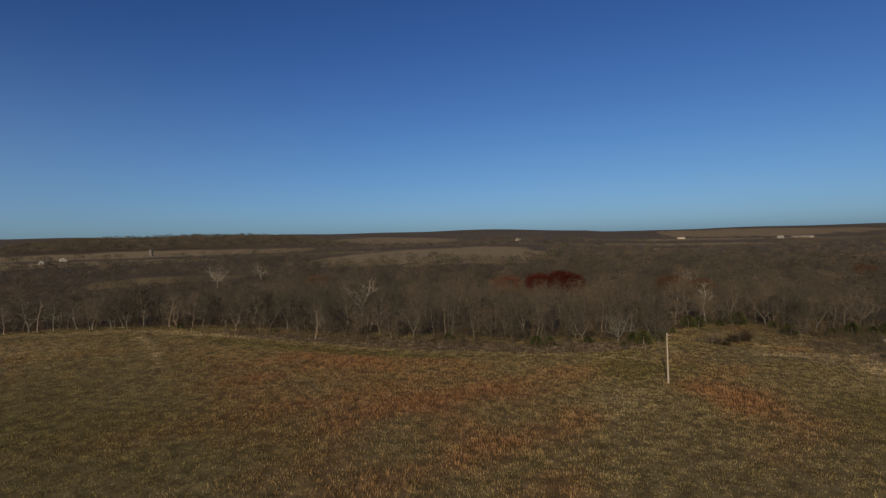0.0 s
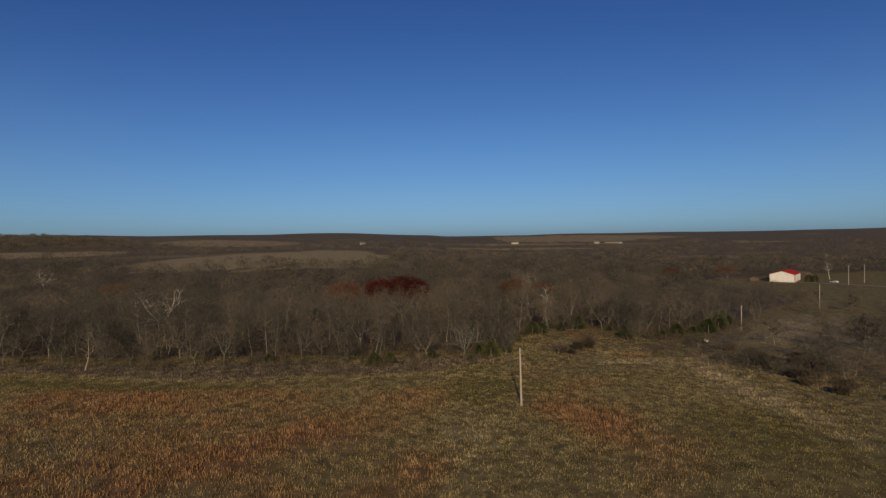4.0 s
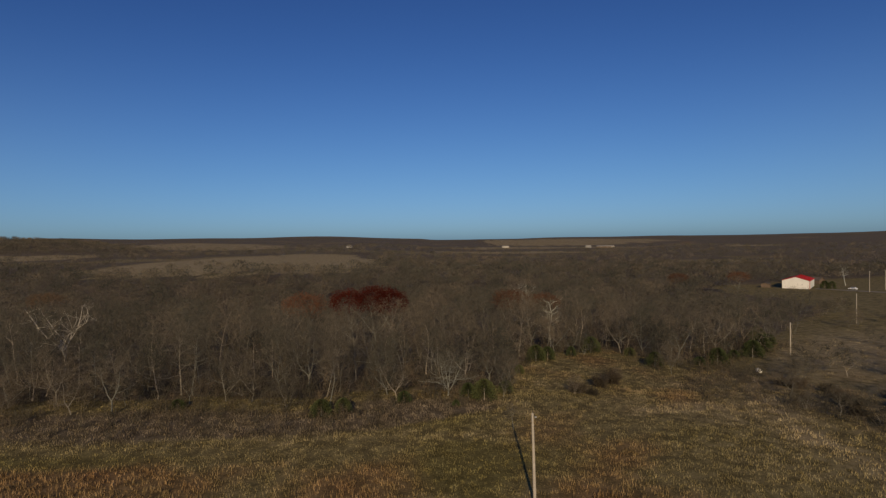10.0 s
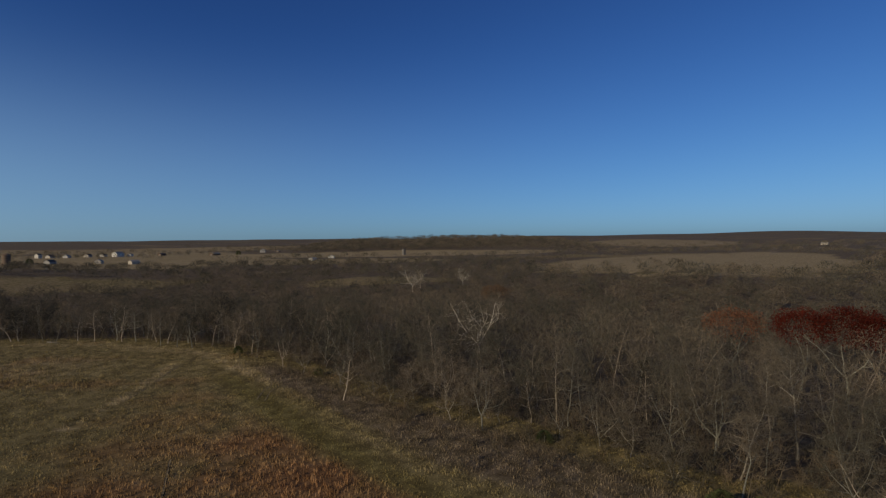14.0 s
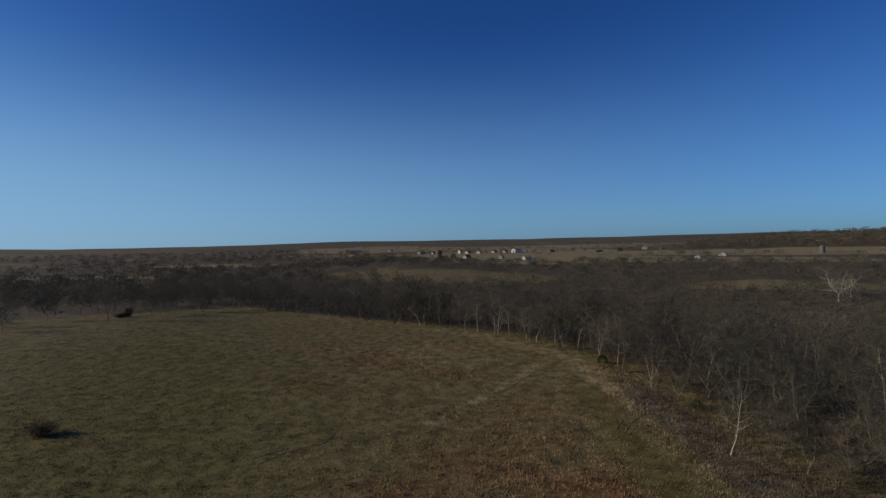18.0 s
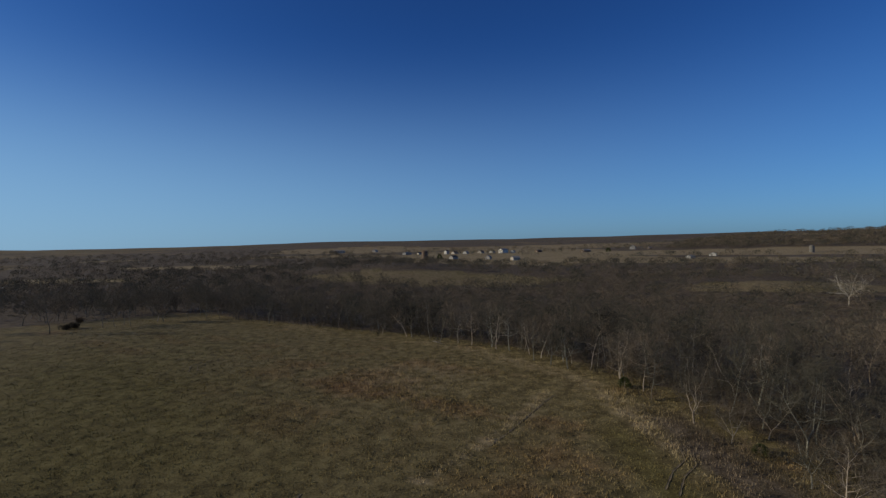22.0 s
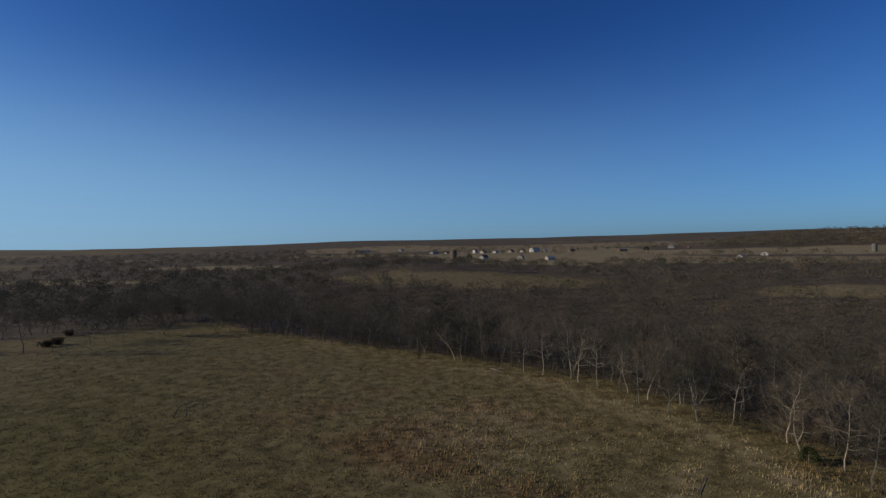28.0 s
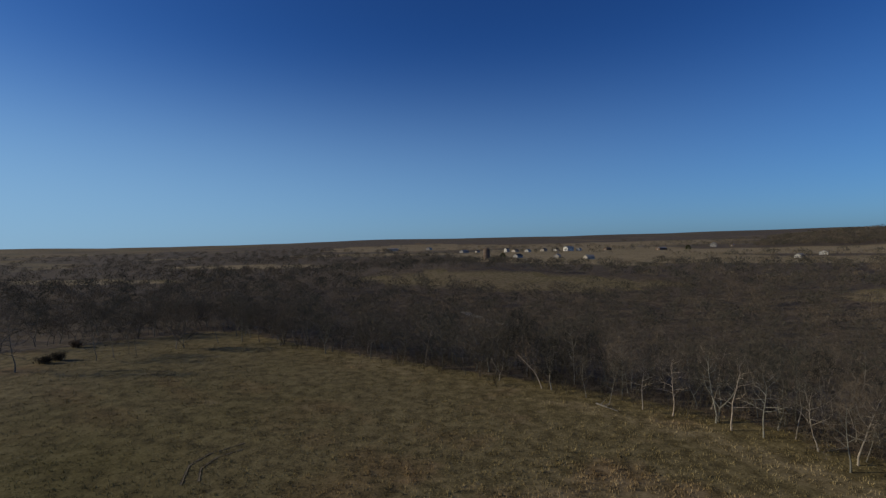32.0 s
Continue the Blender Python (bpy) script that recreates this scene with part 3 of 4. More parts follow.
random.seed(7)
rng = random.Random(11)
KINDS = [  # height, spread, limbs, twigs, bole, girth, leaders, fork
    (11.5, 5.2, 18, 1900, 0.24, 0.0125, 3, 0.22), (12.5, 4.8, 14, 1800, 0.28, 0.011, 1, 0.0), (10.0, 5.4, 18, 1800, 0.18, 0.0135, 3, 0.16), (11.5, 4.0, 13, 1500, 0.30, 0.0095, 1, 0.0),
    (10.5, 5.2, 16, 1800, 0.18, 0.012, 2, 0.2), (8.5, 4.4, 14, 1400, 0.18, 0.0115, 2, 0.2), (7.5, 4.2, 15, 1400, 0.10, 0.0105, 3, 0.0), (11.5, 3.4, 11, 950, 0.40, 0.010, 1, 0.0)]
models = []
for i, (h, sp, nl, nt, bo, gi_, st, fk) in enumerate(KINDS):
    wood, twig = bare_tree(20 + i, h, sp, nl, int(nt * 1.4), 0.031, 5, 3, bo, gi_, 4, 1.1, st, 0.05, 0.26, 0.0, fk, 0.42, 0.3)
    models.append((("trunk", mesh_of("trunk", wood, BARK)), ("crown", mesh_of("crown", twig, TWIG))))

LABELS = ["bare grey-brown winter tree at the wood's edge", "tall leafless hardwood with ascending limbs in the wood", "broad bare oak with a low crown", "slim leafless tree with a long pale bole",
          "forked bare tree with grey limbs", "small leafless tree in the brush", "many-stemmed bare thicket tree", "thin bare pole-like tree with few twigs"]
firsts = [tree_thing("bare_tree", m, LABELS[i], "bare trees at the wood's edge") for i, m in enumerate(models)]
used = [False] * len(firsts)


def add_tree(k, x, y, size):
    turn, stretch = rng.uniform(0, 6.28), rng.uniform(0.9, 1.12)
    if used[k]:
        plant(firsts[k], x, y, turn, size, stretch)
    else:
        used[k] = True
        set_down(firsts[k], x, y, turn, size, stretch)


# places: scattered with spacing that grows with the distance from the flight


def scatter(x0, x1, y0, y1, gap, keep):
    """Jittered places on a grid of the given gap."""
    out = []
    for i in range(int((x1 - x0) / gap)):
        for j in range(int((y1 - y0) / gap)):
            x, y = x0 + (i + rng.random()) * gap, y0 + (j + rng.random()) * gap
            out.append((x, y))
    a = np.array(out)
    return a[keep(a[:, 0], a[:, 1])]


def flight_distance(x, y):
    """Distance from the strip above which the flight goes."""
    d1 = np.hypot(x, y - np.clip(y, 0, 56))
    d2 = np.hypot(x - np.clip(x, -90, 0), y - 54)
    return np.minimum(d1, d2)


SPECIAL = ((-81.5, 143, 4), (3, 114, 6), (-22, 172, 10), (-247, 270, 5))


def clear_of_special(x, y):
    ok = np.ones(np.shape(x), bool)
    for sx, sy, sr in SPECIAL:
        ok &= np.hypot(x - sx, y - sy) > sr
    return ok


near = scatter(-235, 110, 60, 190, 6.0, lambda x, y: wooded(x, y) & clear_of_special(x, y) & (y - edge(x) < 24) & (flight_distance(x, y) < 120))
for x, y in near[:320]:
    front = y - edge(x) < 7
    add_tree(rng.choice((1, 3, 7, 3, 0, 4)) if front and x < -100 else rng.choice((4, 5, 6, 2, 0, 7)) if front else rng.choice((0, 1, 2, 3, 4, 0, 1, 3, 7)), x, y, rng.uniform(0.55, 0.92) + 0.12 * (x < -100) if front else rng.uniform(0.7, 1.15))


def copies(templates, places, size, tone_spread=1.0):
    """Many trees as one mesh: templates turned, scaled and set on the ground; one tone for each tree."""
    allv, allf, tones, base = [], [], [], 0
    for x, y in places:
        k = rng.randrange(len(templates))
        v, f = templates[k]
        a, s = rng.uniform(0, 6.28), size(x, y) * rng.uniform(0.66, 1.24)
        c, q = math.cos(a) * s, math.sin(a) * s
        w = np.empty_like(v)
        w[:, 0], w[:, 1], w[:, 2] = v[:, 0] * c - v[:, 1] * q + x, v[:, 0] * q + v[:, 1] * c + y, v[:, 2] * s * rng.uniform(0.9, 1.1) + float(terrain(x, y))
        allv.append(w)
        allf.append(f + base)
        base += len(v)
        tones.append(np.full(len(v), min(1.0, max(0.0, 0.5 + rng.gauss(0, 0.3) * tone_spread))))
    return np.concatenate(allv), np.concatenate(allf), (("tone", "FLOAT", "value", np.concatenate(tones)),)


def woodland(name, label, wood_t, twig_t, places, size, twigs=None):
    """A stretch of woods too dense to count: its stems and its twigs."""
    state = rng.getstate()
    v, f, t = copies(wood_t, places, size)
    rng.setstate(state)
    ob = sheet(name, v, f, WOOD_STUFF, None, t)
    tagged(ob, label, "woods", "", "stuff")
    v, f, t = copies(twig_t, places, size)
    tagged(sheet("crowns", v, f, twigs or TWIG_STUFF, ob, t), "", "", "", "stuff")
    return ob


mid_t = [bare_tree(60 + i, rng.uniform(9.5, 13), rng.uniform(4.8, 5.8), 6, 700, 0.070, 4, 1, rng.uniform(0.2, 0.35), 0.012, 3, 1.25, 1 + i % 3, 0.05, 0.22, 0.0, 0.22 * (i % 3 > 0), 0.62, 0.3) for i in range(9)]
back_t = [bare_tree(80 + i, rng.uniform(8, 10.5), rng.uniform(5.2, 6.4), 3, 330, 0.18, 3, 0, rng.uniform(0.2, 0.35), 0.0085, 2, 1.4, 1, 0.05, 0.2, 0.0, 0.0, 0.78, 0.3) for i in range(7)]
deep_t = [bare_tree(110 + i, rng.uniform(7, 9), rng.uniform(6.0, 7.5), 3, 150, 0.42, 3, 0, 0.2, 0.008, 1, 1.7, 1, 0.05, 0.2, 0.0, 0.0, 0.85, 0.3) for i in range(5)]
far_t = [bare_tree(95 + i, rng.uniform(7, 9.5), rng.uniform(6.5, 9.0), 0, 72, 0.75, 3, 0, 0.15, 0.008, 1, 2.0, 1, 0.05, 0.2, 0.0, 0.0, 0.9, 1.0) for i in range(5)]


def bearing(x, y):
    """Degrees to the left of +y, seen from the flight's middle."""
    return np.degrees(np.arctan2(-(x + 5), y - 40))


def in_sight(x, y):
    b = bearing(x, y)
    return (b > -48) & (b < 136)


def tree_size(x, y):
    if x > 140 and y > 250 and x < 260 and y < 340:
        return 0.52
    return 0.72 if x > 120 and y < 300 else 0.98 - 0.16 * min(1.0, max(0.0, (-x - 120) / 80))


fill = scatter(-285, -150, -40, 130, 5.6, lambda x, y: wooded(x, y) & (y - edge(x) < 26) & (flight_distance(x, y) >= 100))
mid = scatter(-300, 190, -60, 330, 8.3, lambda x, y: wooded(x, y) & in_sight(x, y) & clear_of_special(x, y) & (flight_distance(x, y) < 200) & ((y - edge(x) >= 24) | (flight_distance(x, y) >= 120)))
mid = np.concatenate([mid, fill])
back = scatter(-500, 420, -250, 560, 9.6, lambda x, y: wooded(x, y) & in_sight(x, y) & clear_of_special(x, y) & (flight_distance(x, y) >= 200) & (flight_distance(x, y) < 350))
deep = scatter(-660, 520, -330, 720, 13.0, lambda x, y: wooded(x, y) & in_sight(x, y) & (flight_distance(x, y) >= 350) & (np.hypot(x, y - 50) < 620))
woodland("near_woods", "dense leafless grey-brown hardwood forest", [a for a, b in mid_t], [b for a, b in mid_t], mid, tree_size)
woodland("middle_woods", "bare winter forest covering the valley", [a for a, b in back_t], [b for a, b in back_t], back, tree_size)
woodland("deep_woods", "bare forest reaching to the distant fields", [a for a, b in deep_t], [b for a, b in deep_t], deep, tree_size)
ring = lambda x, y: np.hypot(x, y - 50)
far = np.concatenate([scatter(-1150, 1150, -800, 1150, 22.0, lambda x, y: wooded(x, y) & in_sight(x, y) & (ring(x, y) >= 620) & (ring(x, y) < 1000)),
                      scatter(-1900, 1500, -900, 2100, 36.0, lambda x, y: wooded(x, y) & in_sight(x, y) & (ring(x, y) >= 1000) & (ring(x, y) < 1650)),
                      scatter(-1500, -500, 400, 1500, 12.5, lambda x, y: wooded(x, y) & (hill_axes(x, y)[0] > -300) & (hill_axes(x, y)[0] < 30) & (hill_axes(x, y)[1] > -190) & (hill_axes(x, y)[1] < 430))])
for x0, y0, x1, y1 in ((-1080, 480, -760, 800), (-700, 330, -560, 470), (-1180, 160, -1150, 420), (-640, -40, -690, 90), (-900, 60, -600, -20), (-1000, -120, -700, -160), (-880, -10, -860, -160), (-330, 800, -60, 830),
                       (-120, 930, 320, 900), (150, 1060, 640, 1080), (330, 1320, 760, 1290), (-420, 720, -330, 880), (-1250, 560, -1000, 700), (-1300, -40, -1000, -10)):
    n = int(math.hypot(x1 - x0, y1 - y0) / 11)
    far = np.concatenate([far, np.array([(x0 + (x1 - x0) * (i + rng.uniform(-0.4, 0.4)) / n + rng.gauss(0, 4), y0 + (y1 - y0) * i / n + rng.gauss(0, 4)) for i in range(n)])])
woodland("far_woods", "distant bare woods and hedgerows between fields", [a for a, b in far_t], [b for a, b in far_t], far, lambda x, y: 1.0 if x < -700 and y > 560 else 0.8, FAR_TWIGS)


# ---- helpers for things ----
def part(name, bm, material, parent, label=""):
    me = bpy.data.meshes.new(name)
    bm.to_mesh(me)
    bm.free()
    me.materials.append(material)
    ob = new(name, me)
    ob.parent = parent
    return tagged(ob, label)


def box(bm, x0, x1, y0, y1, z0, z1):
    v = [bm.verts.new(p) for p in ((x0, y0, z0), (x1, y0, z0), (x1, y1, z0), (x0, y1, z0), (x0, y0, z1), (x1, y0, z1), (x1, y1, z1), (x0, y1, z1))]
    for f in ((0, 3, 2, 1), (4, 5, 6, 7), (0, 1, 5, 4), (1, 2, 6, 5), (2, 3, 7, 6), (3, 0, 4, 7)):
        bm.faces.new([v[i] for i in f])


def prism(bm, outline, y0, y1):
    """A solid whose section in x and z runs from y0 to y1."""
    a = [bm.verts.new((x, y0, z)) for x, z in outline]
    b = [bm.verts.new((x, y1, z)) for x, z in outline]
    n = len(outline)
    bm.faces.new(a)
    bm.faces.new(b[::-1])
    for i in range(n):
        bm.faces.new((a[i], b[i], b[(i + 1) % n], a[(i + 1) % n]))


def cyl(bm, x, y, z0, z1, r0, r1, sides=12):
    m = Matrix.Translation((x, y, (z0 + z1) / 2))
    bmesh.ops.create_cone(bm, cap_ends=True, segments=sides, radius1=r0, radius2=r1, depth=z1 - z0, matrix=m)


def stand(name, x, y, turn, label, category, group=""):
    """An empty on the ground that carries a thing's parts."""
    ob = new(name)
    ob.matrix_basis = Matrix.LocRotScale((x, y, float(terrain(x, y))), Euler((0, 0, radians(turn))), None)
    return tagged(ob, label, category, group)


# ---- more trees: sycamores, oaks that kept their leaves, cedars ----
def leafy(seed, height, spread, leaves, size, bole=0.25, depth=0.24):
    """A rounded crown of many small leaf clumps on bare wood."""
    wood, twig = bare_tree(seed, height, spread, 12, 10, 0.03, 6, 3, bole, 0.013, 4, 1.3, 3, 0.05, 0.2, 0.0, 0.25)
    r = random.Random(seed + 500)
    v, f = [], []
    for _ in range(leaves):
        u = Vector((r.gauss(0, 1), r.gauss(0, 1), r.gauss(0.5, 0.8))).normalized()
        q = r.uniform(0.6, 1.0) * (1 + 0.14 * math.sin(u.x * 5 + seed) * math.cos(u.y * 6 + seed))
        p = Vector((u.x * spread * q, u.y * spread * q, height * (1 - depth) + u.z * height * depth * q))
        a = Vector((r.gauss(0, 1), r.gauss(0, 1), r.gauss(0, 1))).normalized() * size * r.uniform(0.6, 1.3)
        b = a.cross(Vector((r.gauss(0, 1), r.gauss(0, 1), r.gauss(0, 1)))).normalized() * size * r.uniform(0.4, 0.9)
        n = len(v)
        v.extend((p - a, p + b, p + a))
        f.append((n, n + 1, n + 2))
    return wood, (np.array(v), np.array(f))


def pale_tree(seed, height, spread, bole, label, x, y, girth=0.017, limbs=9, twigs=1500, stems=1, material=None):
    if stems == 1:
        wood, twig = bare_tree(seed, height, spread, limbs + 5, twigs, 0.024, 7, 4, bole, girth, 5, 1.0, 1, 0.05, 0.26, 0.0, 0.0, 0.45)
    else:
        wood, twig = bare_tree(seed, height, spread, limbs, twigs, 0.026, 7, 5, bole, girth, 6, 1.0, stems, 0.03, 0.42, 0.1, bole, 0.35, 0.0, 1.25)
    ob = tree_thing("sycamore", (("trunk", mesh_of("trunk", wood, material or BARK_PALE)), ("crown", mesh_of("crown", twig, TWIG_PALE))), label, "")
    set_down(ob, x, y, rng.uniform(0, 6), 1.0)
    return ob


pale_tree(301, 18.8, 10.0, 0.2, "tall bare sycamore with white limbs above the woods", -81.5, 143, 0.0125, 34, 2200, 4)
pale_tree(302, 19.5, 11.5, 0.2, "pale-limbed bare sycamore deep in the woods", -247, 270, 0.0115, 40, 2600, 4, BARK_TAN)
pale_tree(303, 8.0, 7.0, 0.14, "low spreading bare tree with pale crooked limbs", 2.6, 113, 0.017, 34, 2600, 4, BARK_BLEACHED)
pale_tree(321, 14.0, 7.5, 0.2, "smaller white-limbed sycamore beside a taller one", -254, 283, 0.0115, 28, 1800, 4, BARK_TAN)
pale_tree(322, 15.0, 8.0, 0.2, "pale bare sycamore in the brown woods", -243, 312, 0.0125, 28, 1800, 4)
pale_tree(304, 16.0, 7.5, 0.32, "pale bare sycamore above the canopy", 36, 235, 0.013, 28, 2000, 4)
pale_tree(305, 14.0, 6.5, 0.40, "bare tree with bleached limbs", 30, 160, 0.015, 9)
pale_tree(306, 14.5, 5.8, 0.45, "pale-limbed bare tree near the road", 270, 372, 0.018, 9)
pale_tree(307, 9.5, 3.6, 0.30, "slim pale tree at the wood's edge", -75, 100, 0.011, 8, 1100, 1, BARK_BLEACHED)
pale_tree(348, 11.5, 3.4, 0.45, "straight pale trunk at the wood's edge", -163, 88, 0.0125, 7, 800, 1, BARK_BLEACHED)
pale_tree(349, 10.5, 4.0, 0.40, "bleached bare tree at the wood's edge", -157, 91, 0.012, 7, 900, 1, BARK_BLEACHED)
pale_tree(350, 10.5, 4.2, 0.40, "bleached bare tree in the wood's front row", -148, 96, 0.0115, 7, 900, 1, BARK_BLEACHED)
pale_tree(312, 10.0, 4.6, 0.42, "leaning bleached bare tree in the wood's front row", -93, 120, 0.0125, 8, 1000, 1, BARK_BLEACHED)
pale_tree(313, 12.0, 5.0, 0.4, "forked pale-limbed tree in the wood", -107, 117, 0.0115, 16, 1100, 2, BARK_BLEACHED)

for k, (x, y) in enumerate(((-170, 80.5), (-166.5, 83.5), (-160, 88.5), (-152, 94.5), (-145, 100), (-141, 100.5), (-135, 102), (-128, 105), (-183, 68))):
    pale_tree(360 + k, 8.5 + (k * 37 % 5) * 0.7, 3.2 + (k * 13 % 4) * 0.3, 0.34, "slender bare tree with a bleached trunk at the wood's edge", x, y, 0.0115, 6, 900, 1, BARK_BLEACHED)

for k, (seed, h, sp, n, mat, x, y, label) in enumerate((
        (401, 16.6, 6.0, 3600, LEAF_RED, -16, 172, "oak in deep red autumn leaf"), (402, 16.0, 5.6, 3300, LEAF_RED, -24, 174, "rounded oak holding red leaves"),
        (403, 15.2, 4.8, 2500, LEAF_RED, -11.5, 171, "smaller oak with red leaves"), (404, 15.2, 6.4, 2300, LEAF_RUST, -36, 173, "oak with thin rust-brown leaves"),
        (405, 13.0, 6.0, 2200, LEAF_RUST, 22, 176, "oak with withered russet leaves"), (406, 12.0, 5.6, 2000, LEAF_RUST, 32, 180, "russet-leaved oak among bare trees"),
        (407, 14.0, 7.0, 2600, LEAF_BROWN, -150, 232, "large domed oak with brown leaves"), (408, 13.0, 6.5, 2400, LEAF_RUST, 175, 330, "brown-leaved oak beyond the barn woods"),
        (409, 12.5, 6.0, 2200, LEAF_RUST, 140, 330, "oak in faded red-brown leaf"))):
    wood, leaf = leafy(seed, h + 1.0, sp, int(n * 1.15), 0.24)
    ob = tree_thing("oak_tree", (("trunk", mesh_of("trunk", wood, BARK)), ("crown", mesh_of("crown", leaf, mat))), label, "oaks in leaf")
    set_down(ob, x, y, k * 1.3, 1.0)


def cedar_mesh(seed, height, width, count):
    r = random.Random(seed)
    v, f = [], []
    for _ in range(count):
        t = r.random() ** 0.8
        rad = width * math.sqrt(1 - t * t) * (0.55 + 0.45 * r.random()) * (1 + 0.25 * math.sin(r.random() * 9))
        a = r.uniform(0, 6.283)
        p = Vector((math.cos(a) * rad, math.sin(a) * rad, t * height + 0.1))
        out = Vector((math.cos(a), math.sin(a), r.uniform(-0.1, 0.9))).normalized() * height * r.uniform(0.06, 0.12)
        side = out.cross(Vector((r.gauss(0, 1), r.gauss(0, 1), r.gauss(0, 1)))).normalized() * height * r.uniform(0.012, 0.03)
        n = len(v)
        v.extend((p - side, p + side, p + out))
        f.append((n, n + 1, n + 2))
    return np.array(v), np.array(f)


stem_bm = bmesh.new()
cyl(stem_bm, 0, 0, -0.2, 1.6, 0.09, 0.04, 7)
stem_me = bpy.data.meshes.new("trunk")
stem_bm.to_mesh(stem_me)
stem_bm.free()
stem_me.materials.append(BARK)
cedar = tree_thing("cedar", (("trunk", stem_me), ("crown", mesh_of("crown", cedar_mesh(71, 2.6, 1.5, 2400), CEDAR))), "dark green bushy cedar at the wood's edge", "cedars")
set_down(cedar, 8.5, 110, 0, 1.25)
for x, y, s, st in ((6.0, 111.5, 0.9, 1.0), (-4.5, 109.5, 0.75, 0.9), (22.6, 140.5, 1.3, 1.0), (25.5, 142, 1.0, 1.1), (-16.5, 103.5, 1.0, 0.9), (-13.5, 105, 0.8, 1.0), (90, 166, 1.2, 1.1), (96, 181, 1.4, 1.0), (92, 174, 1.2, 1.0),
                    (3.8, 107.2, 0.4, 0.9), (47, 136, 1.1, 1.0), (62, 139, 1.3, 1.0), (75, 148, 1.5, 1.0), (83, 158, 1.6, 1.0), (-92, 106, 0.6, 0.8), (-122, 103, 0.7, 1.0),
                    (32, 147, 0.7, 1.2), (46, 148, 0.9, 0.8), (57, 137, 0.8, 0.9), (70, 147, 0.8, 0.9), (12.5, 114, 0.8, 1.0), (17, 128, 0.6, 1.1),
                    (38, 152, 1.4, 1.0), (-40, 108, 0.7, 0.8), (246, 352, 1.4, 1.3), (243, 354, 1.6, 1.2), (-780, 150, 2.4, 1.0), (-870, 440, 2.6, 1.0)):
    plant(cedar, x, y, x * 1.7, s, st)

# open-grown trees on the knoll
for k, x, y, s in ((1, -197.3, -32.9, 1.0), (1, -208.3, -23.9, 0.72), (3, -212, -22.2, 0.8), (7, -215.7, -21, 0.6), (7, -214, -18.4, 0.62), (0, -223.7, -14, 0.95), (2, -225, -12.4, 0.85), (3, -232, -6.7, 0.8), (1, -235, -1.6, 0.85), (5, -243, -2, 0.9),
                   (0, -198, -52, 0.9), (4, -236, -50, 0.95), (2, -246, -38, 1.0), (0, -252, -26, 1.0), (4, -256, -14, 0.95), (2, -262, -2, 0.95), (0, -268, 8, 0.95), (1, -244, -62, 1.0), (0, -256, -52, 1.0), (2, -264, -40, 1.05), (4, -268, -28, 1.0), (0, -226, -66, 1.0), (2, -212, -74, 1.0),
                   (4, -198, -84, 1.0), (0, -272, -16, 1.0), (1, -186, -66, 0.9), (2, -178, -52, 0.85), (0, -240, -78, 1.0), (2, -262, -66, 1.0)):
    add_tree(k, x, y, s)
# lone trees in the clearing by the poles and along the old fence line
for k, x, y, s in ((7, 11.2, 96, 0.38), (6, 24, 113, 0.4), (5, 13, 121, 0.75), (3, 14.5, 122, 0.62), (5, 60, 101, 0.55), (6, 62, 96, 0.5), (6, 70.6, 125, 0.5), (5, 77, 111, 0.62), (6, 80, 106, 0.7), (5, 75, 92, 0.55), (4, 92, 112, 0.85), (2, 98, 118, 0.9), (0, 104, 108, 0.9),
                   (2, 112, 122, 0.9), (4, 118, 112, 0.95), (1, 126, 130, 0.9), (6, 36, 150, 0.8), (5, 47, 128, 0.7), (6, 72, 128, 0.7), (6, 77, 133, 0.85), (5, 82, 128, 0.7), (6, 68, 121, 0.65), (5, 60, 112, 0.6), (6, 57, 104, 0.55), (6, 65, 103, 0.6), (5, 70, 97, 0.65), (6, 76, 100, 0.75), (6, 63, 92, 0.55), (5, 71, 89, 0.7), (2, 81, 92, 0.7), (6, 88, 104, 0.8), (5, 92, 124, 0.8), (6, 86, 138, 0.8),
                   (6, 110, 150, 0.8), (6, 118, 142, 0.9), (5, 126, 160, 0.8), (6, 134, 150, 0.9), (6, 104, 132, 0.8), (6, 142, 176, 0.8), (4, 150, 168, 0.9), (6, 128, 178, 0.7), (6, 60, 122, 0.5), (6, 100, 140, 0.6), (6, 168, 251, 0.9), (6, 174, 254, 1.0), (5, 180, 257, 0.95), (6, 163, 246, 0.85), (6, 150, 215, 0.9), (6, 158, 221, 0.8), (4, 172, 222, 0.7), (6, 186, 236, 0.8), (2, 190, 210, 0.9), (0, 200, 222, 0.9)):
    add_tree(k, x, y, s)


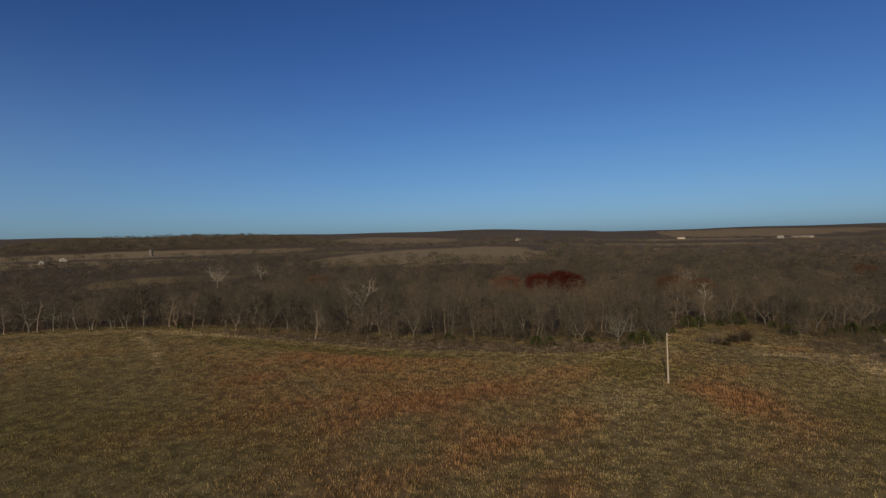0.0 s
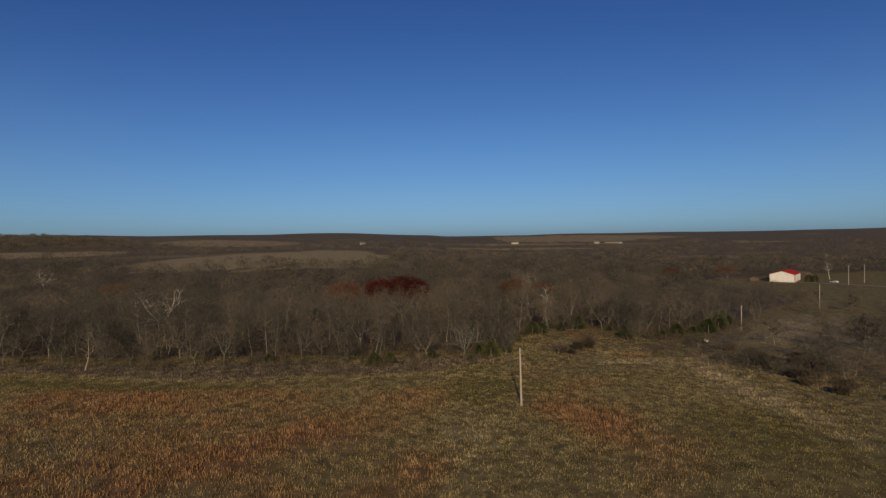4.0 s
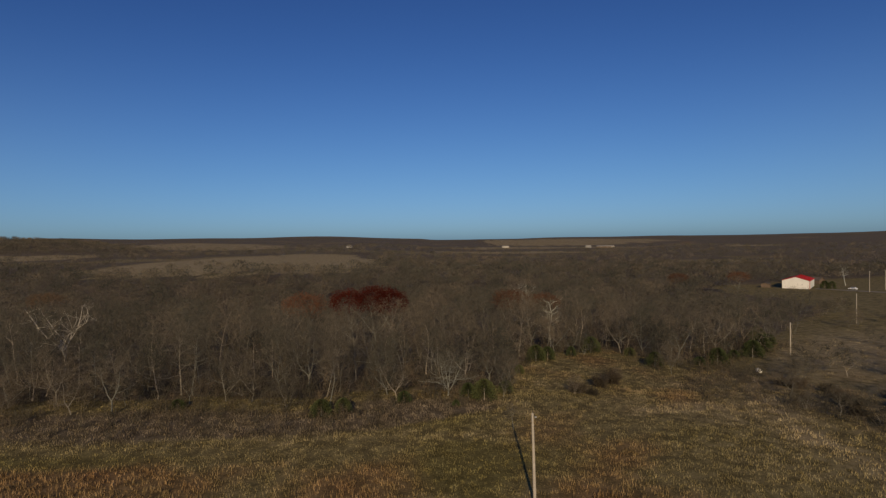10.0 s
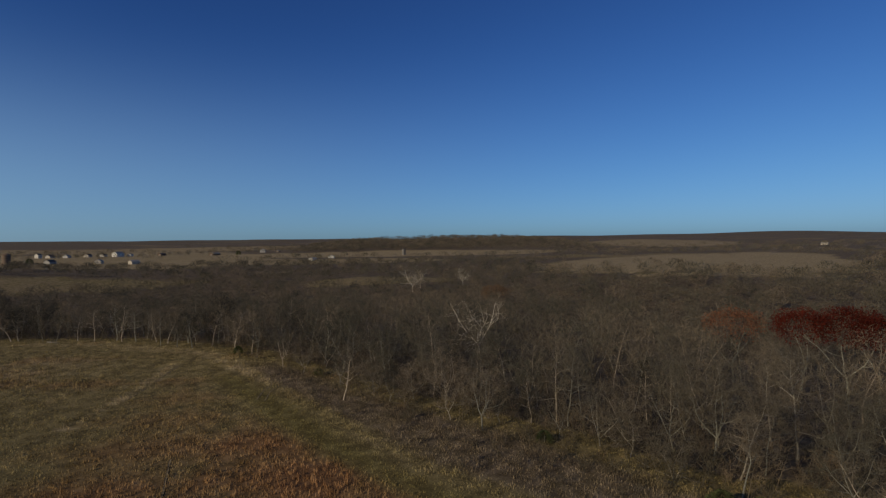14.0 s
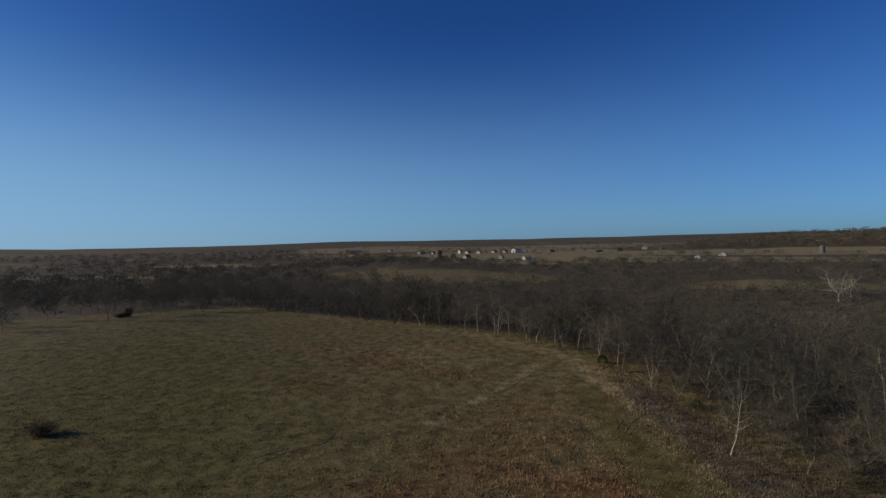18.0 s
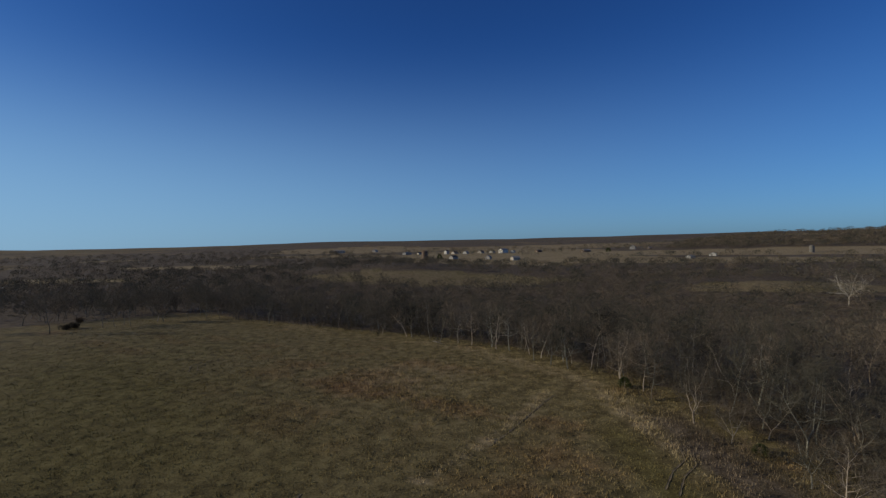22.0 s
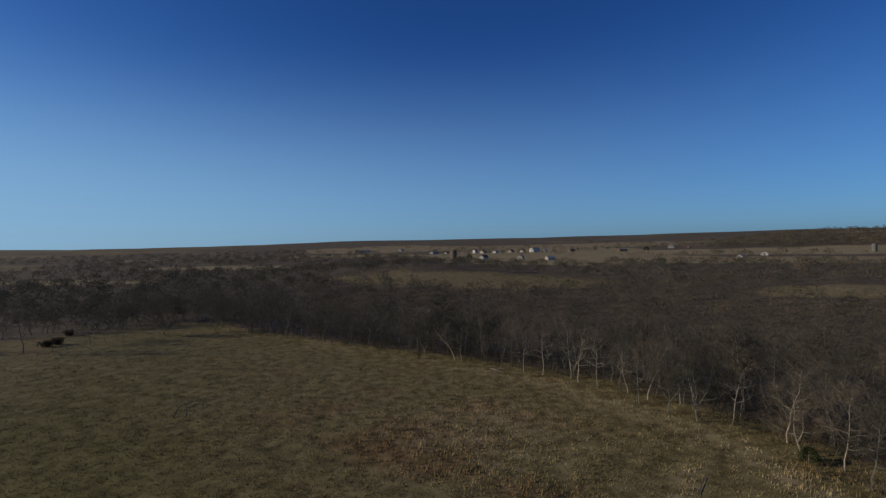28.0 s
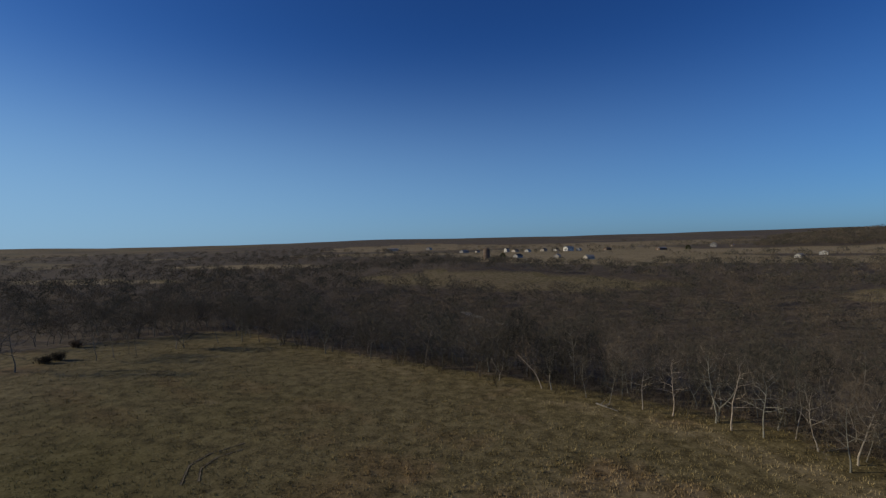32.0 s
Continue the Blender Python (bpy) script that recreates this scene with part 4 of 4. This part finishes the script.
# ---- brush, shrubs and grass ----
def shrub(seed, height, stems, twigs, width):
    r = random.Random(seed)
    v, f = [], []

    def sliver(p, q, w):
        side = (q - p).cross(Vector((r.gauss(0, 1), r.gauss(0, 1), r.gauss(0, 1)))).normalized() * w
        n = len(v)
        v.extend((p - side, p + side, q))
        f.append((n, n + 1, n + 2))

    for _ in range(stems):
        a, o = r.uniform(0, 6.283), r.uniform(0.2, 1.0)
        root = Vector((r.gauss(0, 0.5), r.gauss(0, 0.5), -0.1))
        top = root + Vector((math.cos(a) * o * height * 0.6, math.sin(a) * o * height * 0.6, height * r.uniform(0.6, 1.1)))
        sliver(root, top, width * 1.6)
        for _ in range(twigs):
            p = root.lerp(top, r.uniform(0.2, 0.95))
            sliver(p, p + Vector((r.gauss(0, 0.3), r.gauss(0, 0.3), r.uniform(0.0, 0.5))) * height * 0.6, width)
    return np.array(v), np.array(f)


rough_t = scatter(-112, 12, 90, 112, 3.2, lambda x, y: (y > fence_line(x) + 1.5) & (y < edge(x)) & (fuzz(x, y, 4.0) > 0.0))
shrub_t = [shrub(500 + i, random.Random(i).uniform(1.4, 2.6), 7, 13, 0.022) for i in range(6)]
fringe = scatter(-235, 100, 40, 190, 2.3, lambda x, y: (y - edge(x) > -3 + 2.5 * wave(x, y, 2.2)) & (y - edge(x) < 20) & ((x > -105) | (fuzz(x, y, 5.0) > 0.3) | (y - edge(x) > 4)) & (wave(x, y, 1.8) + 0.5 * wave(y, x, 3.1) > -0.4) & ~((x > 10) & (x < 46) & (y < 150)))
scrub = scatter(44, 190, 55, 240, 2.5, lambda x, y: (np.abs((x - 62) * 0.78 + (y - 100) * 0.62 - 6) < 13 + 8 * wave(x, y)) & (wave(x, y, 2.0) > -0.15) & (y < 190))
scrub2 = scatter(84, 240, 70, 240, 5.0, lambda x, y: (x - y * 0.72 > 18) & (wave(x, y, 1.4) > 0.05))
v, f, t = copies(shrub_t, np.concatenate([fringe, scrub, scrub2, rough_t]), lambda x, y: 0.95)
tagged(sheet("brush", v, f, BRUSH_STUFF, None, t), "grey leafless brush and brambles along the wood's edge", "brush", "", "stuff")

under = scatter(-290, 180, -60, 300, 4.0, lambda x, y: wooded(x, y) & in_sight(x, y) & (flight_distance(x, y) < 150) & (y - edge(x) > 1) & ((y - edge(x) < 45) | (wave(x, y, 3.0) > 0.2)) & ((x > -112) | (fuzz(x, y, 6.0) > -0.5)))
under_t = [shrub(540 + i, random.Random(i).uniform(2.8, 5.2), 6, 13, 0.026) for i in range(5)]
v, f, t = copies(under_t, under, lambda x, y: 1.0)
tagged(sheet("undergrowth", v, f, BRUSH_STUFF, None, t), "bare undergrowth beneath the forest", "undergrowth", "", "stuff")


def grass(count, x0, x1, y0, y1, seed, blades=5):
    """Tussocks of dry standing grass: tall and russet in the bluestem, pale and lumpy in the rough strip, short in the turf."""
    g = np.random.default_rng(seed)
    x, y = g.uniform(x0, x1, count), g.uniform(y0, y1, count)
    keep = ~(wooded(x, y - 9) & wooded(x, y)) & (g.random(count) < 0.8 + 0.25 * fuzz(x, y, 1.3) + 0.2 * fuzz(x, y, 6.0))
    keep &= g.random(count) < np.clip(1.35 - flight_distance(x, y) / 95, 0.3, 1.0)
    x, y = x[keep], y[keep]
    n = len(x)
    zo = zones(x, y)
    rough = smooth((y - fence_line(x) + 1) / 3) * smooth((edge(x) + 5 - y) / 5) * (x > -120) * (x < 20)
    tall = np.clip(zo[:, 0], 0, 1) * (1 - np.clip(zo[:, 1], 0, 0.8))
    height = (0.18 + 0.36 * tall + 0.1 * rough + 0.2 * np.clip(zo[:, 2], 0, 1)) * g.uniform(0.55, 1.4, n) * np.where((x > 12) & (y > 96), 0.75, 1.0)
    z = terrain(x, y)
    vs = np.empty((n, blades, 3, 3))
    wide = g.uniform(0.6, 1.3, n) * (0.24 + 0.1 * rough)
    for b in range(blades):
        a = g.uniform(0, 2 * np.pi, n)
        w, lean = (0.036 + 0.025 * height) * g.uniform(0.7, 1.3, n), height * g.uniform(0.1, 0.6, n)
        px, py = x + g.normal(0, 1, n) * wide, y + g.normal(0, 1, n) * wide
        vs[:, b, 0] = np.stack([px - np.sin(a) * w, py + np.cos(a) * w, z - 0.05], -1)
        vs[:, b, 1] = np.stack([px + np.sin(a) * w, py - np.cos(a) * w, z - 0.05], -1)
        vs[:, b, 2] = np.stack([px + np.cos(a) * lean, py + np.sin(a) * lean, z + height * g.uniform(0.7, 1.1, n)], -1)
    tone = np.repeat(g.random(n), blades * 3)
    return vs.reshape(-1, 3), np.arange(n * blades * 3).reshape(-1, 3), tone, np.repeat(zo, blades * 3, 0)


gv, gf, gt, gzz = grass(175000, -232, 76, -30, 116, 5)
gv2, gf2, gt2, gz2 = grass(20000, 30, 200, 60, 250, 6)
gv3, gf3, gt3, gz3 = grass(9000, 4, 58, 112, 160, 8)
gv2, gf2, gt2, gz2 = np.concatenate([gv2, gv3]), np.concatenate([gf2, gf3 + len(gv2)]), np.concatenate([gt2, gt3]), np.concatenate([gz2, gz3])
gv, gf, gt, gzz = np.concatenate([gv, gv2]), np.concatenate([gf, gf2 + len(gv)]), np.concatenate([gt, gt2]), np.concatenate([gzz, gz2])
tagged(sheet("grass", gv, gf, GRASS, None, (("tone", "FLOAT", "value", gt), ("zone", "FLOAT_COLOR", "color", gzz))), "dry standing prairie grass, russet and straw-coloured", "grass", "", "stuff")


# ---- utility poles ----
def utility_pole(x, y, height, label, lean=0.0, arm=False):
    ob = stand("utility_pole", x, y, 20, label, "utility pole", "utility poles")
    bm = bmesh.new()
    cyl(bm, 0, 0, -0.4, height, 0.17, 0.11, 12)
    bmesh.ops.transform(bm, matrix=Matrix.Rotation(radians(lean), 4, "Y"), verts=bm.verts)
    part("shaft", bm, POLE, ob)
    bm = bmesh.new()
    cyl(bm, math.sin(radians(lean)) * height, 0, height - 0.02, height + 0.16, 0.03, 0.045, 8)
    part("insulator", bm, CONCRETE, ob, "small grey insulator on top")
    if arm:
        bm = bmesh.new()
        box(bm, -1.1, 1.1, -0.19, -0.09, height - 0.6, height - 0.48)
        part("crossarm", bm, GREY, ob)
    bm = bmesh.new()
    box(bm, 0.08, 0.3, -0.05, 0.05, height - 0.5, height - 0.36)
    part("bracket", bm, GREY, ob)
    return ob


utility_pole(10.35, 75.4, 9.0, "weathered pale wooden pole standing in the field", -1.0)
utility_pole(87.3, 153.0, 8.0, "weathered wooden pole at the edge of the clearing")
utility_pole(160.7, 225.0, 11.4, "tall wooden pole beside the lane to the barn")
utility_pole(254, 333, 12.4, "wooden pole with a crossarm near the road", 0.0, True)
utility_pole(271, 342, 12.0, "wooden pole beside the parked car", 0.0, True)


# ---- buildings ----
def house(name, x, y, turn, w, d, eave, ridge, wall, roof, label, category="house", door=None, windows=2, group=""):
    """A gabled building: walls, a roof of two slabs with eaves, gable ends, door and windows on the long sides."""
    ob = stand(name, x, y, turn, label, category, group)
    bm = bmesh.new()
    prism(bm, ((-w / 2, -1.0), (w / 2, -1.0), (w / 2, eave), (0, ridge), (-w / 2, eave)), -d / 2, d / 2)
    part("wall", bm, wall, ob)
    for s in (-1, 1):
        bm = bmesh.new()
        over, k = 0.35, (ridge - eave) / (w / 2)
        prism(bm, ((0, ridge + 0.03), (s * (w / 2 + over), eave - k * over + 0.03), (s * (w / 2 + over), eave - k * over + 0.2), (0, ridge + 0.2)), -d / 2 - 0.4, d / 2 + 0.4)
        bmesh.ops.recalc_face_normals(bm, faces=bm.faces)
        part("roof", bm, roof, ob)
    if door:
        bm = bmesh.new()
        box(bm, -door[0] / 2, door[0] / 2, -d / 2 - 0.06, -d / 2 + 0.05, 0, door[1])
        part("door", bm, GREY, ob)
    for i in range(windows):
        for s in (-1, 1):
            c = (i + 0.5) / windows * d - d / 2
            win = bmesh.new()
            box(win, s * (w / 2 + 0.03) - 0.05, s * (w / 2 + 0.03) + 0.05, c - 0.65, c + 0.65, eave * 0.38, eave * 0.78)
            frame_ = part("window", win, WHITE, ob)
            pane = bmesh.new()
            box(pane, s * (w / 2 + 0.1) - 0.03, s * (w / 2 + 0.1) + 0.03, c - 0.52, c + 0.52, eave * 0.42, eave * 0.74)
            part("pane", pane, GLASS, frame_)
    return ob


barn = house("barn", 237, 369.5, -40.8, 14.6, 25, 5.0, 7.3, WHITE, RED_ROOF, "white metal barn with a bright red gabled roof", "barn", None, 0)
for sx in (-7.34, 7.34):
    bm = bmesh.new()
    box(bm, sx - 0.1, sx + 0.1, -12.62, -12.42, 0, 4.95)
    part("trim", bm, RED_ROOF if sx > 0 else WHITE, barn)
house("shed", 217, 372, -40, 5, 4, 2.2, 3.0, BROWN, DARK_ROOF, "low grey lean-to shed beside the barn", "shed", None, 0)
house("shed", 262, 392, 30, 8, 12, 2.6, 4.2, BROWN, DARK_ROOF, "dark low outbuilding among the trees by the barn", "shed", None, 1)

VILLAGE = (  # x, y, turn, width, depth, eave, ridge, wall, roof, label
    (-1015, 118, 50, 9, 20, 3.0, 5.0, GREY, TIN, "long low grey farm shed in the pasture"), (-1005, 140, 30, 6, 8, 2.6, 4.2, CREAM, DARK_ROOF, "small cream outbuilding far across the fields"),
    (-990, 188, 40, 7, 8, 6.0, 8.2, OFFWHITE, DARK_ROOF, "tall narrow white house far across the fields"), (-985, 202, 40, 9, 12, 3.0, 5.4, CREAM, DARK_ROOF, "cream bungalow with a grey roof"),
    (-975, 221, 55, 8, 13, 3.0, 5.2, OFFWHITE, TIN, "white cottage with a tin roof"), (-985, 250, 45, 9, 11, 3.2, 6.0, CREAM, DARK_ROOF, "cream house at the village far across the fields"),
    (-980, 270, 45, 8, 11, 3.2, 5.6, OFFWHITE, DARK_ROOF, "white village house far across the fields"), (-970, 288, 35, 11, 18, 6.0, 9.0, WHITE, TIN, "large white two-storey farmhouse"),
    (-972, 306, 50, 7, 9, 3.0, 5.0, OFFWHITE, TIN, "white annex beside the farmhouse"), (-960, 350, 30, 8, 14, 3.0, 5.0, BROWN, DARK_ROOF, "dark brown shed far across the fields"),
    (-905, 415, 35, 9, 24, 3.0, 4.8, BROWN, TIN, "long brown cattle shed with a tin roof"), (-958, 527, 55, 11, 14, 5.5, 8.5, GREY, TIN, "grey two-storey farmhouse on the pasture"),
    (-944, 551, 40, 6, 10, 2.6, 4.0, BROWN, TIN, "small brown shed by the farmhouse"), (-770, 168, 40, 9, 12, 3.2, 5.8, GREY, DARK_ROOF, "grey house half hidden by trees"),
    (-735, 210, 60, 8, 11, 3.2, 5.8, CREAM, TIN, "pale house among bare trees"), (-690, 235, 20, 8, 12, 3.2, 5.6, CREAM, TIN, "pale cottage among bare trees"),
    (-598, 412, 50, 7, 11, 2.8, 4.6, OFFWHITE, TIN, "small white cottage behind the woods"), (-617, 428, 10, 5, 7, 2.4, 3.8, CREAM, TIN, "cream outbuilding by a cottage"),
    (-640, 470, 50, 9, 14, 3.0, 5.0, OFFWHITE, TIN, "white farmhouse in the pasture"), (-196, 1240, 80, 8, 13, 3.4, 5.6, CREAM, TIN, "distant white farmhouse far across the fields"),
    (205, 1600, 85, 12, 24, 4.5, 7.0, CREAM, TIN, "distant long white barn"), (440, 1420, 80, 14, 42, 4.0, 6.5, BROWN, TIN, "distant long brown shed"),
    (405, 1440, 70, 10, 16, 4.5, 7.5, GREY, TIN, "distant grey farmhouse far across the fields"), (470, 1460, 80, 12, 22, 4.0, 6.0, CREAM, TIN, "distant cream barn far across the fields"),
    (-1250, -20, 40, 14, 30, 5.0, 7.5, OFFWHITE, TIN, "distant white barn on the plain"), (-1290, 60, 70, 10, 20, 4.0, 6.5, CREAM, TIN, "distant cream farm building"))
for row in VILLAGE:
    house("house" if "house" in row[9] or "cottage" in row[9] or "bungalow" in row[9] else "farm_building", row[0], row[1], row[2], *(k * 0.85 for k in row[3:7]), *row[7:9], row[9], "house" if "house" in row[9] or "cottage" in row[9] else "farm building", (1.2, 2.1), 2, "buildings of the far village")


for i in range(46):  # bare trees between the houses
    add_tree(rng.choice((0, 2, 4, 6)), rng.uniform(-1010, -900), rng.uniform(120, 420), rng.uniform(0.6, 0.95))


def silo(x, y, radius, height, material, cap, label):
    ob = stand("silo", x, y, 0, label, "silo", "silos")
    bm = bmesh.new()
    cyl(bm, 0, 0, -1, height, radius, radius, 24)
    part("shell", bm, material, ob)
    for i in range(6):
        bm = bmesh.new()
        z = height * (i + 0.5) / 6
        cyl(bm, 0, 0, z - 0.06, z + 0.06, radius + 0.05, radius + 0.05, 24)
        part("hoop", bm, GREY, ob)
    bm = bmesh.new()
    cyl(bm, 0, 0, height + 0.004, height + radius * 0.45, radius, radius * 0.25, 24)
    part("cap", bm, cap, ob)


silo(-770, 128, 4.2, 11.5, BROWN, BROWN, "dark brick silo standing among bare trees")
silo(-636, 600, 2.6, 8.5, CONCRETE, CONCRETE, "old pale concrete silo at the pasture")
silo(-642, 606, 2.6, 7.0, CONCRETE, CONCRETE, "shorter concrete silo beside its twin")

# ---- the road and the car by the barn ----
for name, pts, wide, label in (("road", ((238, 356), (246, 346), (256, 334), (268, 316), (286, 290)), 5.0, "pale gravel lane past the barn"),
                               ("road", ((-352, 66), (-330, 74), (-300, 88)), 4.0, "pale dirt road between the woods")):
    bm = bmesh.new()
    rail = []
    for i in range(41):
        k = i / 40 * (len(pts) - 1)
        a = min(int(k), len(pts) - 2)
        p = Vector(pts[a]).lerp(Vector(pts[a + 1]), k - a)
        d = (Vector(pts[a + 1]) - Vector(pts[a])).normalized()
        q = Vector((-d.y, d.x)) * wide / 2
        rail.append([bm.verts.new((p.x + s * q.x, p.y + s * q.y, float(terrain(p.x + s * q.x, p.y + s * q.y)) + 0.2)) for s in (-1, -0.3, 0.3, 1)])
    for r0, r1 in zip(rail, rail[1:]):
        for i in range(3):
            bm.faces.new((r0[i], r0[i + 1], r1[i + 1], r1[i]))
    tagged(part(name, bm, GRAVEL, None), label, "road", "", "structure")

car = stand("car", 255.5, 347.5, 120, "white parked car beside the gravel lane", "car")
bm = bmesh.new()
prism(bm, ((-2.2, 0.35), (2.2, 0.35), (2.25, 0.8), (1.3, 0.95), (0.7, 1.45), (-1.2, 1.45), (-1.9, 0.98), (-2.25, 0.9)), -0.88, 0.88)
part("body", bm, CAR_PAINT, car)
for s in (-1, 1):
    bm = bmesh.new()
    prism(bm, ((-1.55, 1.0), (1.0, 1.0), (0.65, 1.38), (-1.15, 1.38)), s * 0.9 - 0.02, s * 0.9 + 0.02)
    part("window", bm, GLASS, car)
    for wx in (-1.4, 1.4):
        bm = bmesh.new()
        bmesh.ops.create_cone(bm, cap_ends=True, segments=16, radius1=0.33, radius2=0.33, depth=0.22, matrix=Matrix.Translation((wx, s * 0.82, 0.33)) @ Matrix.Rotation(radians(90), 4, "X"))
        part("wheel", bm, RUBBER, car)

# ---- small things in the field ----
tub = stand("barrel", 65.9, 130.6, 0, "small white plastic barrel lying in the brush", "barrel")
bm = bmesh.new()
bmesh.ops.create_cone(bm, cap_ends=True, segments=14, radius1=0.38, radius2=0.38, depth=1.0, matrix=Matrix.Translation((0, 0, 0.4)) @ Matrix.Rotation(radians(90), 4, "X"))
part("body", bm, WHITE, tub)
bm = bmesh.new()
bmesh.ops.create_cone(bm, cap_ends=True, segments=14, radius1=0.41, radius2=0.41, depth=0.07, matrix=Matrix.Translation((0, 0, 0.4)) @ Matrix.Rotation(radians(90), 4, "X"))
part("rim", bm, WHITE, tub)

fallen = stand("fallen_log", -170.9, 75.2, 25, "bleached fallen trunk at the wood's edge", "log")
wv, wt = [], []
r_ = random.Random(3)
tube(wv, wt, limb(r_, Vector((-2.2, 0, 0.25)), Vector((1, 0, 0.02)), 4.4, 6, 0.0, 0.06), [0.14, 0.135, 0.125, 0.11, 0.09, 0.06, 0.04], 8)
new("trunk", mesh_of("trunk", (np.array(wv), np.array(wt)), DEADWOOD)).parent = fallen
for i in range(4):
    wv, wt = [], []
    tube(wv, wt, limb(r_, Vector((-1.2 + 0.8 * i, 0, 0.3)), Vector((0.5, r_.choice((-1, 1)), 0.7)), 1.4, 3, 0.1, 0.15), [0.08, 0.06, 0.04, 0.02], 5)
    new("branch", mesh_of("branch", (np.array(wv), np.array(wt)), DEADWOOD)).parent = fallen

for cx, cy, wide, label in ((-94.6, 8.8, 4.0, "dark tangled brush pile in the field"), (33, 120, 3.3, "dark brown bush in the clearing"), (29.5, 117.5, 2.7, "small brown bush in the clearing"), (25, 114, 2.2, "leafless brown thicket near the pole"), (27, 113, 1.2, "thin leafless thicket near the pole"),
                            (-208.7, -32.1, 2.4, "dark tangled bush among open trees"), (-205.5, -33, 2.0, "low tangled bush among open trees"), (-227.6, -40.2, 2.4, "grey thicket behind the open trees"), (64, 119, 1.8, "dark bush by the old fence line"), (72, 104, 1.9, "dark tangled bush by the old fence line"), (66, 92, 1.5, "grey bush by the old fence line"), (68, 111, 1.7, "bare grey bush by the old fence line")):
    pile = stand("bush", cx, cy, cx * 3, label, "bush", "bushes")
    sv, sf = shrub(int(cx * 7 + cy), wide, 46, 26, 0.032)
    sv = sv * np.array([1.25, 1.0, 0.5 if wide == 4.0 else 0.8])
    new("tangle", mesh_of("tangle", (sv, sf), BUSH)).parent = pile

line_ = random.Random(21)
for i in range(13):
    by = 74 + 46 * (i + line_.random()) / 13
    bx = 60 + 0.1 * (by - 74) + line_.uniform(0, 13)
    wide = line_.uniform(1.0, 2.3)
    hedge = stand("bush", bx, by, i * 47, "dark leafless bush along the old fence line", "bush", "bushes")
    sv, sf = shrub(900 + i, wide, 40, 24, 0.034)
    new("tangle", mesh_of("tangle", (sv * np.array([1.2, 1.1, 0.85]), sf), BUSH)).parent = hedge

# wheel ruts pressed into the grass
for path in (((-148.4, 20.7), (-153.3, 19.5), (-156.6, 20.5), (-160.1, 23.8)), ((-149.2, 22.3), (-152.5, 21.2), (-155.5, 21.9), (-158, 24.2)), ((-80, 42), (-84, 45.5), (-86, 49.5), (-91, 51)), ((-82, 41), (-85, 45)), ((-43, 36), (-41, 42), (-37, 47)), ((-84, 90.5), (-88, 93.5), (-90.5, 96.5), (-93.5, 98)), ((-85.5, 89.8), (-89.5, 93), (-92, 96), (-95.5, 97.5)), ((-100, 73.6), (-105, 77.8), (-111, 82.2), (-120, 89.2)), ((-50, 58), (-58, 66), (-70, 71))):
    bm = bmesh.new()
    rows_ = []
    for i in range(25):
        k = i / 24 * (len(path) - 1)
        a = min(int(k), len(path) - 2)
        p = Vector(path[a]).lerp(Vector(path[a + 1]), k - a)
        d = (Vector(path[a + 1]) - Vector(path[a])).normalized()
        q = Vector((-d.y, d.x)) * (0.10 + 0.035 * math.sin(i * 1.7))
        rows_.append([bm.verts.new((p.x + s * q.x, p.y + s * q.y, float(terrain(p.x, p.y)) + 0.06 - 0.03 * (s == 0))) for s in (-1, 0, 1)])
    for r0, r1 in zip(rows_, rows_[1:]):
        for i in range(2):
            bm.faces.new((r0[i], r0[i + 1], r1[i + 1], r1[i]))
    tagged(part("wheel_rut", bm, EARTH, None), "narrow bare wheel rut worn into the grass", "rut", "", "structure")
